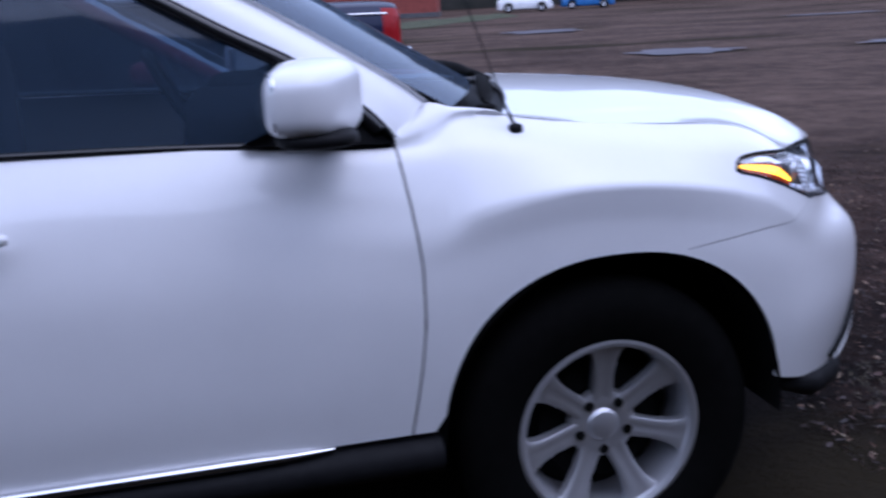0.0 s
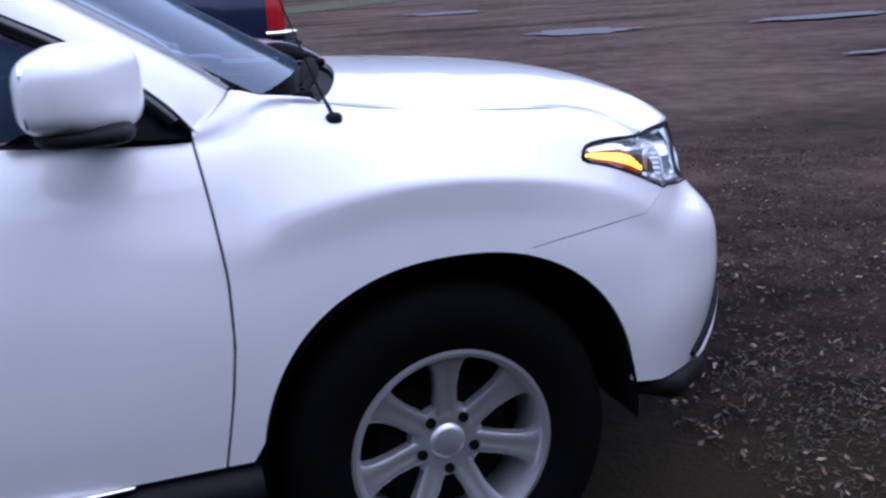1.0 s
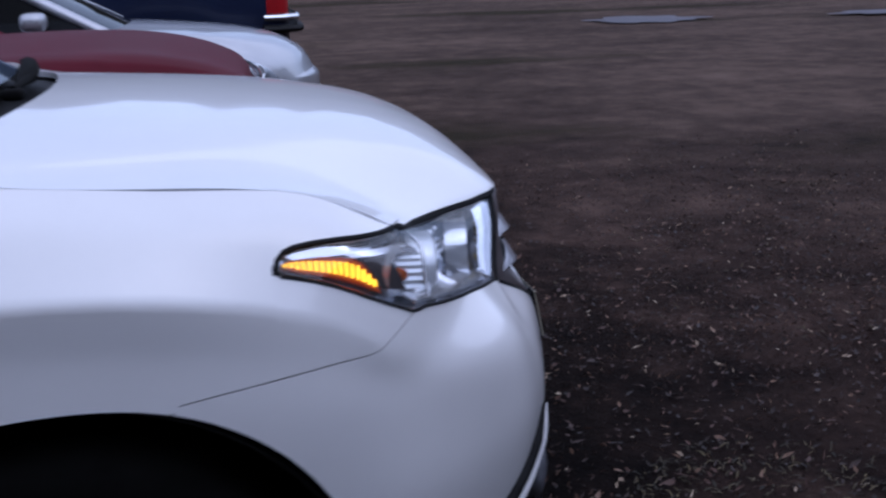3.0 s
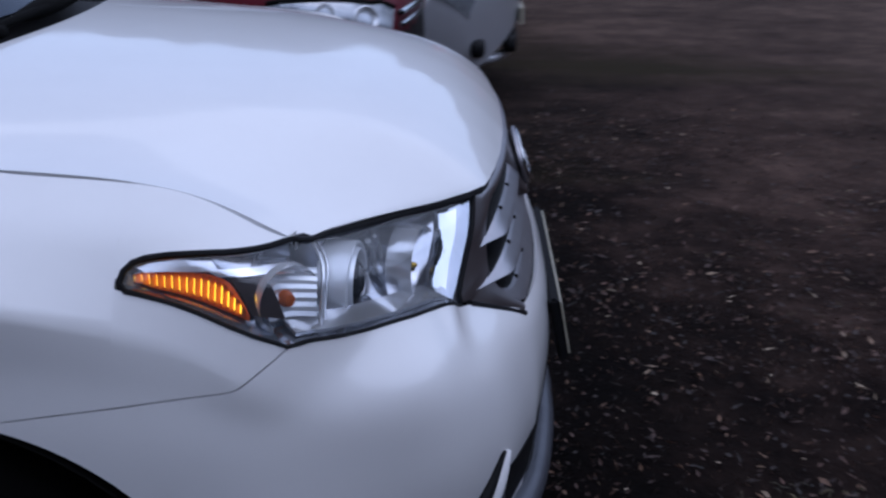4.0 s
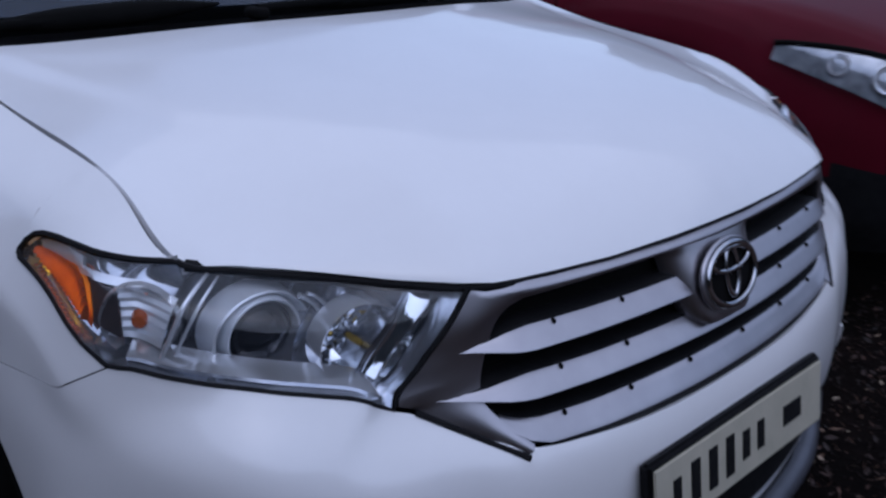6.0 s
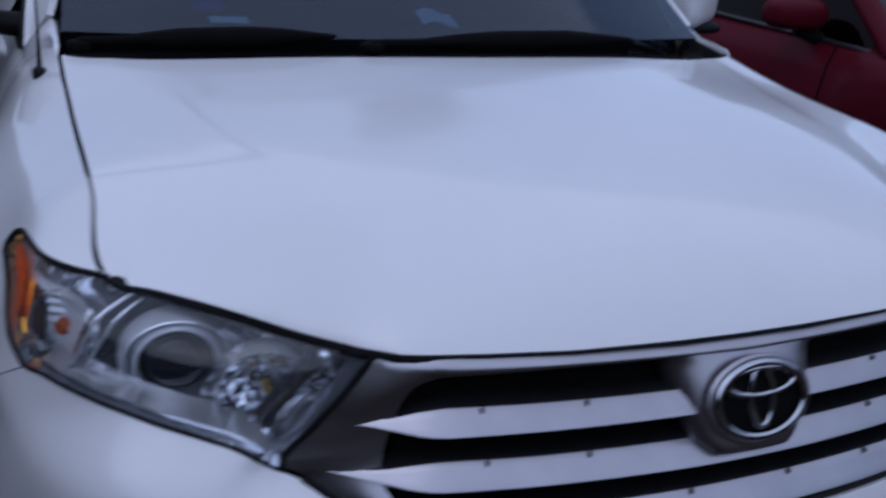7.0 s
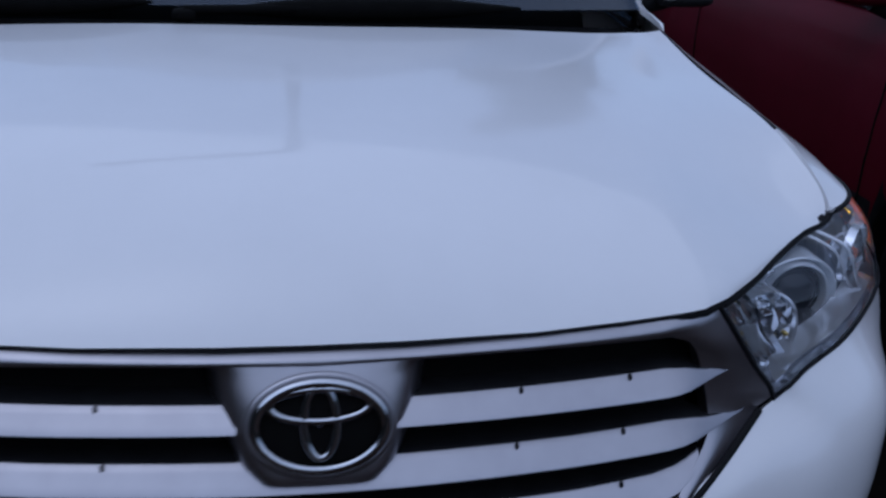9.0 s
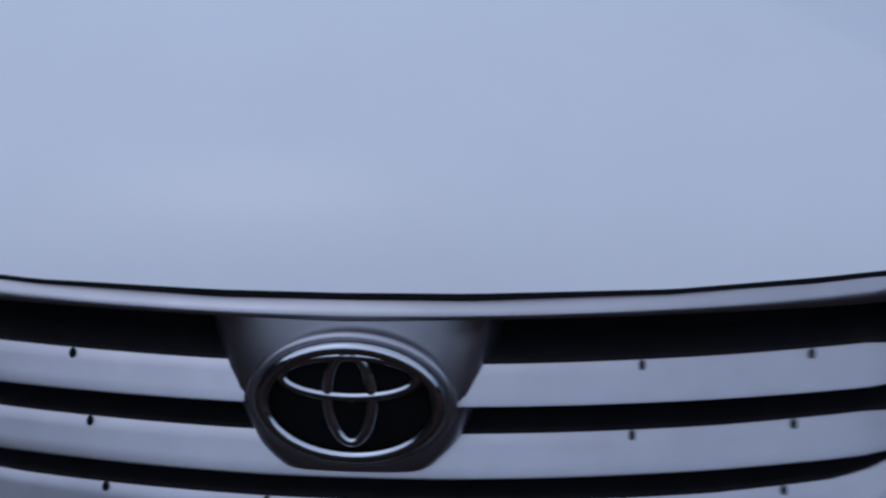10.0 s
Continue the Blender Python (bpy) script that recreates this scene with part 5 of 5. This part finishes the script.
# far side of the yard: a red building, two parked cars and a grass verge
RED_WALL = surface("red_boards", (.16, .030, .022), (.24, .05, .035), .7, .85, 0, 3, .3)
ROOFING = surface("grey_roofing", (.05, .05, .055), (.09, .09, .09), .7, .85, 0, 2, .3)
red_house = thing("red_building", "low red building behind a strip of grass", "building", (11.5, 74.5, 0))
red_house.rotation_euler = (0, 0, radians(-16))
part("wall", block("wall", (13, 6, 3.0), RED_WALL, .02, 1, at=(0, 0, 1.5)), red_house)
part("plinth", block("plinth", (13.1, 6.1, .35), ROOFING, .02, 1, at=(0, 0, .17)), red_house, "grey plinth")
part("roof", tidy(mesh_data("roof", [(-6.8, -3.5, 3.0), (6.8, -3.5, 3.0), (6.8, 3.5, 3.0), (-6.8, 3.5, 3.0), (-6.8, 0, 4.6), (6.8, 0, 4.6)], [(0, 1, 5, 4), (2, 3, 4, 5), (0, 4, 3), (1, 2, 5), (0, 3, 2, 1)], ROOFING, False), 20), red_house, "grey pitched roof")
FAR_BLUE = car_paint("bright_blue_paint", (.02, .13, .38), (.03, .17, .45), .2, .35)
far_shell = Shell(4.2, 1.74, .22, (-.85, -3.35), .36, smooth_profile(((0, .62), (.08, .76), (.3, .88), (.8, .95), (1.3, .98), (2.4, .98), (3.6, .98), (4.05, .95), (4.2, .85))), .60)
far_roof = ((1.15, .98), (1.85, 1.43), (3.3, 1.42), (4.0, 1.0))
far_lamp = (("headlamp", -.004, -.42, (3.9, 4.6), (6.2, 5.3), CLEAR_LAMP, "clear headlamp"),)
other_car("white_hatchback", "white hatchback parked across the yard", (26.0, 70.0, 0), radians(-19), WHITE, far_shell, far_roof, far_lamp, ALLOY)
other_car("blue_hatchback", "bright blue hatchback parked across the yard", (32.1, 72.5, 0), radians(-19), FAR_BLUE, far_shell, far_roof, far_lamp, ALLOY)
VERGE = surface("verge_grass", (.020, .026, .008), (.050, .054, .018), .9, 1.0, 0, 1.4, .6, bscale=12, bdist=.08)
v = []
for i, x in enumerate(np.linspace(-4, 19, 60)):
    for j, q in enumerate(np.linspace(0, 1, 8)):
        y = 32 + 1.32 * x + 7 * q + (2.2 * noise.noise((x * .25, j, 1)) if j in (0, 7) else 0)
        v.append((x, y, .02 + .16 * math.sin(math.pi * q) * (1 + noise.noise((x * .6, q * 4, 2)))))
tagged(new("grass_verge", mesh_data("grass_verge", v, [(i * 8 + j, (i + 1) * 8 + j, (i + 1) * 8 + j + 1, i * 8 + j + 1) for i in range(59) for j in range(7)], VERGE)), "rough olive grass verge beyond the track", "grass", kind="structure")


# ---------------------------------------------------------------- ground
def ground_material():
    """Dark trodden earth by the cars, a paler muddy track beyond, olive patches of worn grass."""
    m, nt, b = nodes_of("bare_earth")
    big, mid, fine = noise_node(nt, .22, 8, .6, (1, 1.8, 1)), noise_node(nt, 2.4, 10, .72), noise_node(nt, 34, 6, .7)
    mx = nt.nodes.new("ShaderNodeMath")
    mx.operation = "MULTIPLY_ADD"
    mx.inputs[1].default_value = .5
    nt.links.new(mid.outputs["Fac"], mx.inputs[0])
    hf = nt.nodes.new("ShaderNodeMath")
    hf.operation = "MULTIPLY"
    hf.inputs[1].default_value = .5
    nt.links.new(big.outputs["Fac"], hf.inputs[0])
    nt.links.new(hf.outputs[0], mx.inputs[2])
    near_earth = ramp(nt, mx.outputs[0], ((.36, (.0014, .001, .0009)), (.5, (.0042, .0025, .002)), (.64, (.012, .007, .0055))))
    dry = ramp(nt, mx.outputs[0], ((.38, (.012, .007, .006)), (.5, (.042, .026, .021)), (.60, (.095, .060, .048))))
    pale = ramp(nt, mx.outputs[0], ((.36, (.026, .017, .014)), (.5, (.072, .049, .039)), (.64, (.135, .093, .073))))
    tc = nt.nodes.new("ShaderNodeTexCoord")
    sep = nt.nodes.new("ShaderNodeSeparateXYZ")
    nt.links.new(tc.outputs["Object"], sep.inputs[0])
    # darker earth along the row of cars
    near_cars = nt.nodes.new("ShaderNodeMath")
    near_cars.operation = "MULTIPLY_ADD"
    near_cars.inputs[1].default_value = 1.6
    nt.links.new(mid.outputs["Fac"], near_cars.inputs[0])
    nt.links.new(sep.outputs["X"], near_cars.inputs[2])
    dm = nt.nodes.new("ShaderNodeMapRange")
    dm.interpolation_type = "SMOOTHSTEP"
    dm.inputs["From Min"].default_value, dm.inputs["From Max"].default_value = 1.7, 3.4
    nt.links.new(near_cars.outputs[0], dm.inputs[0])
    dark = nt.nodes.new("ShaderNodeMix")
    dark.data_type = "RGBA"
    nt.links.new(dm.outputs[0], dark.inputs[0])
    nt.links.new(near_earth.outputs[0], dark.inputs[6])
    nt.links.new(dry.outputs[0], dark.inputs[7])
    far = nt.nodes.new("ShaderNodeMath")
    far.operation = "MULTIPLY_ADD"
    far.inputs[1].default_value = 1.0
    nt.links.new(sep.outputs["X"], far.inputs[0])
    nt.links.new(sep.outputs["Y"], far.inputs[2])
    wob = nt.nodes.new("ShaderNodeMath")
    wob.operation = "MULTIPLY_ADD"
    wob.inputs[1].default_value = 9
    nt.links.new(big.outputs["Fac"], wob.inputs[0])
    nt.links.new(far.outputs[0], wob.inputs[2])
    mr = nt.nodes.new("ShaderNodeMapRange")
    mr.interpolation_type = "SMOOTHSTEP"
    mr.inputs["From Min"].default_value, mr.inputs["From Max"].default_value = 8.0, 15.5
    nt.links.new(wob.outputs[0], mr.inputs[0])
    mix = nt.nodes.new("ShaderNodeMix")
    mix.data_type = "RGBA"
    nt.links.new(mr.outputs[0], mix.inputs[0])
    nt.links.new(dark.outputs[2], mix.inputs[6])
    nt.links.new(pale.outputs[0], mix.inputs[7])
    # worn grass in streaks
    gn = noise_node(nt, .12, 6, .6, (.7, 2.2, 1))
    gr = nt.nodes.new("ShaderNodeMapRange")
    gr.inputs["From Min"].default_value, gr.inputs["From Max"].default_value = .53, .62
    nt.links.new(gn.outputs["Fac"], gr.inputs[0])
    mix2 = nt.nodes.new("ShaderNodeMix")
    mix2.data_type = "RGBA"
    mix2.inputs[7].default_value = (.026, .020, .011, 1)
    nt.links.new(gr.outputs[0], mix2.inputs[0])
    nt.links.new(mix.outputs[2], mix2.inputs[6])
    nt.links.new(mix2.outputs[2], b.inputs["Base Color"])
    b.inputs["Roughness"].default_value = .9
    b.inputs["Specular IOR Level"].default_value = .06
    add = nt.nodes.new("ShaderNodeMath")
    nt.links.new(mid.outputs["Fac"], add.inputs[0])
    nt.links.new(fine.outputs["Fac"], add.inputs[1])
    bump(nt, b, add.outputs[0], .9, .035)
    return m


v, f = [], []
n = 150
edge = [math.copysign(abs(q) ** 3.2 * 600 + abs(q) * 14, q) for q in np.linspace(-1, 1, n)]
for x in edge:
    for y in edge:
        d = math.hypot(x + 1, y - 3)
        v.append((x, y, .035 * noise.noise((x * .5, y * .5, 0)) * min(1, max(d - 3, 0) / 6) - .004))
f = [(i * n + j, (i + 1) * n + j, (i + 1) * n + j + 1, i * n + j + 1) for i in range(n - 1) for j in range(n - 1)]
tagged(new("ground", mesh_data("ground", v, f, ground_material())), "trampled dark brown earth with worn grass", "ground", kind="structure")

# puddles on the track
WATER, water_nt, water_b = nodes_of("puddle_water")
# pale base: the mirrored sky's brightness is put into the colour
water_b.inputs["Base Color"].default_value = (.125, .12, .135, 1)
water_b.inputs["Specular IOR Level"].default_value = .2
water_b.inputs["Roughness"].default_value = .28
water_b.inputs["IOR"].default_value = 1.09
bump(water_nt, water_b, noise_node(water_nt, 3.0, 5, .6).outputs["Fac"], .5, .05)
for cx, cy, lx, ly, seed in ((9.3, 16.9, 1.2, 1.0, 1), (15.0, 15.9, 1.7, .7, 2), (11.5, 31.5, 1.5, 1.3, 3), (24.5, 33.0, 2.4, .7, 4), (9.6, 8.5, .5, .12, 5)):
    vs, n = [(0, 0, 0)], 40
    for k in range(n):
        t = 2 * math.pi * k / n
        r = 1 + .5 * noise.noise((math.cos(t) * 2.4 + seed * 7, math.sin(t) * 2.4, 0))
        vs.append((lx * r * math.cos(t), ly * r * math.sin(t), 0))
    me = mesh_data("puddle", vs, [(0, k, k % n + 1) for k in range(1, n + 1)], WATER)
    ob = tagged(new("puddle", me), "shallow rain puddle on the muddy track", "puddle", "puddles on the track", "structure")
    ob.location = (cx, cy, .034)

# litter of dry leaves and straw before the cars
LEAF = bpy.data.materials.new("dry_leaves")
LEAF.use_nodes = True
lb = LEAF.node_tree.nodes["Principled BSDF"]
geo = LEAF.node_tree.nodes.new("ShaderNodeNewGeometry")
lr = ramp(LEAF.node_tree, geo.outputs["Random Per Island"], ((0, (.010, .006, .0045)), (.45, (.030, .014, .010)), (.80, (.075, .034, .021)), (.95, (.15, .085, .050)), (1, (.36, .29, .21))))
LEAF.node_tree.links.new(lr.outputs[0], lb.inputs["Base Color"])
lb.inputs["Roughness"].default_value = .7
rng = random.Random(5)
v, f = [], []
for _ in range(70000):
    x, y = rng.uniform(.3, 5.0), rng.uniform(-2.6, 4.6)
    if noise.noise((x * .8, y * .8, 3)) < rng.uniform(-.7, .35) or (x < .9 and abs(y) < .9) or rng.random() > min(1, 1.35 - .28 * y, (5.0 - x) / 1.8 + .04 * rng.random()):
        continue
    a, l = rng.uniform(0, 6.28), rng.uniform(.004, .013) * (2.0 if rng.random() < .14 else 1)
    w = min(l * (rng.uniform(.3, .6) if rng.random() < .5 else .11), .008)
    c, s = math.cos(a), math.sin(a)
    z, lift, roll = .004 + rng.uniform(0, .012), rng.uniform(0, .016), rng.uniform(-.6, .6)
    b = len(v)
    for p, q, h in ((-l, 0, 0), (-.2 * l, w, .5), (l, 0, 1), (-.2 * l, -w, .5), (0, 0, .25)):
        v.append((x + p * c - q * s, y + p * s + q * c, z + lift * h + q * roll))
    f += [(b, b + 4, b + 1), (b + 1, b + 4, b + 2), (b + 2, b + 4, b + 3), (b + 3, b + 4, b)]
me = mesh_data("leaf_litter", v, f, LEAF, False)
tagged(new("leaf_litter", me), "dry brown leaves and straw scattered on earth", "leaves", kind="stuff")

# tufts of yellowed grass
STRAW = bpy.data.materials.new("yellowed_grass")
STRAW.use_nodes = True
sb = STRAW.node_tree.nodes["Principled BSDF"]
geo = STRAW.node_tree.nodes.new("ShaderNodeNewGeometry")
sr = ramp(STRAW.node_tree, geo.outputs["Random Per Island"], ((0, (.012, .010, .005)), (.6, (.042, .031, .013)), (1, (.10, .075, .032))))
STRAW.node_tree.links.new(sr.outputs[0], sb.inputs["Base Color"])
sb.inputs["Roughness"].default_value = .8
v, f = [], []
for cx, cy, rad, count in ((1.62, -.28, .42, 700), (1.25, -.72, .28, 300), (2.6, 1.6, .9, 260), (3.4, 4.0, .9, 260), (-2.2, -2.0, .6, 500), (-3.4, -1.6, .7, 600)):
    for _ in range(count):
        r, t = rad * math.sqrt(rng.random()), rng.uniform(0, 6.28)
        x, y = cx + r * math.cos(t), cy + r * math.sin(t)
        a, l, w = rng.uniform(0, 6.28), rng.uniform(.012, .04), rng.uniform(.0012, .003)
        dx, dy = math.cos(a), math.sin(a)
        h = l * rng.uniform(.05, .35)
        b = len(v)
        v += [(x - dy * w, y + dx * w, .0), (x + dy * w, y - dx * w, .0), (x + dx * l * .5 + dy * w, y + dy * l * .5 - dx * w, h), (x + dx * l * .5 - dy * w, y + dy * l * .5 + dx * w, h), (x + dx * l, y + dy * l, h * .8)]
        f += [(b, b + 1, b + 2, b + 3), (b + 3, b + 2, b + 4)]
tagged(new("grass_tufts", mesh_data("grass_tufts", v, f, STRAW, False)), "flattened tufts of yellowed grass", "grass", kind="stuff")


# ---------------------------------------------------------------- what stands around the yard
HEDGE = surface("dark_thicket", (.010, .011, .009), (.030, .028, .022), .9, 1.0, 0, .8, .5, bscale=6, bdist=.2)


def thicket(name, pts, seed):
    """A dense dark belt of bare trees and bushes with an uneven top, added out of view."""
    rows, top = [], 9
    line = spline(pts, 70)
    for i, (x, y, height) in enumerate(line):
        h = height * (1 + .30 * noise.noise((i * .33, seed, 0)) + .18 * noise.noise((i * 1.3, seed, 4)))
        row = []
        for k in range(top + 1):
            u = k / top
            d = 1.4 * noise.noise((i * .7, u * 5, seed + 9))
            row.append((x + d, y + d, h * u - .1))
        rows.append(row)
    me = mesh_data(name, [p for r in rows for p in r], [(i * (top + 1) + j, (i + 1) * (top + 1) + j, (i + 1) * (top + 1) + j + 1, i * (top + 1) + j + 1) for i in range(len(rows) - 1) for j in range(top)], HEDGE)
    return tagged(new(name, me), "dark belt of bare trees round the yard, out of view", "trees", kind="structure")


# unseen belt, its height set to keep low sky off flank and nose
thicket("backdrop", [(-36, -9, 3), (-24, -11, 5), (-12, -12, 9), (0, -13, 10), (10, -13, 9.5), (18, -8, 8), (22, 1, 7.5), (26, 10, 8), (34, 18, 10)], 1)
thicket("backdrop", [(-40, -6, 3), (-30, 4, 2.6), (-26, 16, 2.6), (-30, 40, 5), (-40, 80, 16)], 2)
thicket("backdrop", [(-60, 95, 24), (-20, 100, 25), (20, 104, 23), (60, 100, 22), (78, 60, 17), (60, 30, 13), (34, 18, 10)], 3)


# the street lamp and the tree behind the white car, mirrored in its bonnet
POLE = surface("galvanised_steel", (.06, .06, .065), (.10, .10, .105), .5, .65, .4, 12)
lamp_post = thing("street_lamp", "tall grey steel street lamp with a raked arm", "street lamp", (-9.5, .1, 0))
part("pole", tube("pole", [(0, 0, -.05), (0, 0, 4), (0, 0, 8.4), (0, -.12, 8.75)], [.21, .19, .16, .13], POLE, 14), lamp_post)
part("arm", tube("arm", [(0, -.08, 8.65), (0, -.5, 8.90), (0, -1.7, 9.22), (0, -2.9, 9.48)], [.14, .13, .12, .11], POLE, 10, up=(1, 0, 0)), lamp_post)
part("lamp_head", pillow("lamp_head", (.18, .42, .10), (0, -3.2, 9.54), POLE, 3, 12), lamp_post)
part("foot_plate", block("foot_plate", (.4, .4, .05), POLE, .01, at=(0, 0, .02)), lamp_post)

BARK = surface("grey_bark", (.030, .026, .022), (.075, .066, .056), .85, .95, 0, 3, .6, bscale=20, bdist=.02)
FOLIAGE = bpy.data.materials.new("late_foliage")
FOLIAGE.use_nodes = True
fb = FOLIAGE.node_tree.nodes["Principled BSDF"]
geo = FOLIAGE.node_tree.nodes.new("ShaderNodeNewGeometry")
fr = ramp(FOLIAGE.node_tree, geo.outputs["Random Per Island"], ((0, (.018, .016, .008)), (.6, (.045, .038, .018)), (1, (.09, .07, .03))))
FOLIAGE.node_tree.links.new(fr.outputs[0], fb.inputs["Base Color"])
fb.inputs["Roughness"].default_value = .8


def tree(at, height, spread, seed):
    r = random.Random(seed)
    t = thing("tree", "tall narrow tree with thin late foliage", "tree", at)
    trunk = [tube("t", [(0, 0, -.1), (.05, .03, height * .3), (.0, .1, height * .6), (.06, .05, height * .93)], [.2, .16, .1, .03], BARK, 10)]
    tips = []
    for k in range(34):
        z = height * (.25 + .68 * r.random())
        a, l = r.uniform(0, 6.28), spread * (1.1 - .55 * (z / height)) * r.uniform(.5, 1)
        p = [(0, 0, z - .3), (l * .5 * math.cos(a), l * .5 * math.sin(a), z + l * .35), (l * math.cos(a), l * math.sin(a), z + l * .8)]
        trunk.append(tube("l", p, [.05, .03, .01], BARK, 6))
        tips += [Vector(p[1]).lerp(Vector(p[2]), q) for q in (0, .3, .6, .9, 1)]
    part("trunk", joined("trunk", trunk), t)
    v, f = [], []
    for c in tips:
        for _ in range(75):
            p = c + Vector((r.gauss(0, .33), r.gauss(0, .33), r.gauss(0, .33)))
            n, s = Vector((r.gauss(0, 1), r.gauss(0, 1), r.gauss(0, 1))).normalized(), r.uniform(.05, .11)
            u = n.orthogonal().normalized() * s
            w = n.cross(u)
            b = len(v)
            v += [p - u, p + w * .6, p + u, p - w * .6]
            f.append((b, b + 1, b + 2, b + 3))
    part("crown", mesh_data("crown", v, f, FOLIAGE, False), t)
    return t


tree((-15.0, 5.4, 0), 9.9, 2.1, 3)
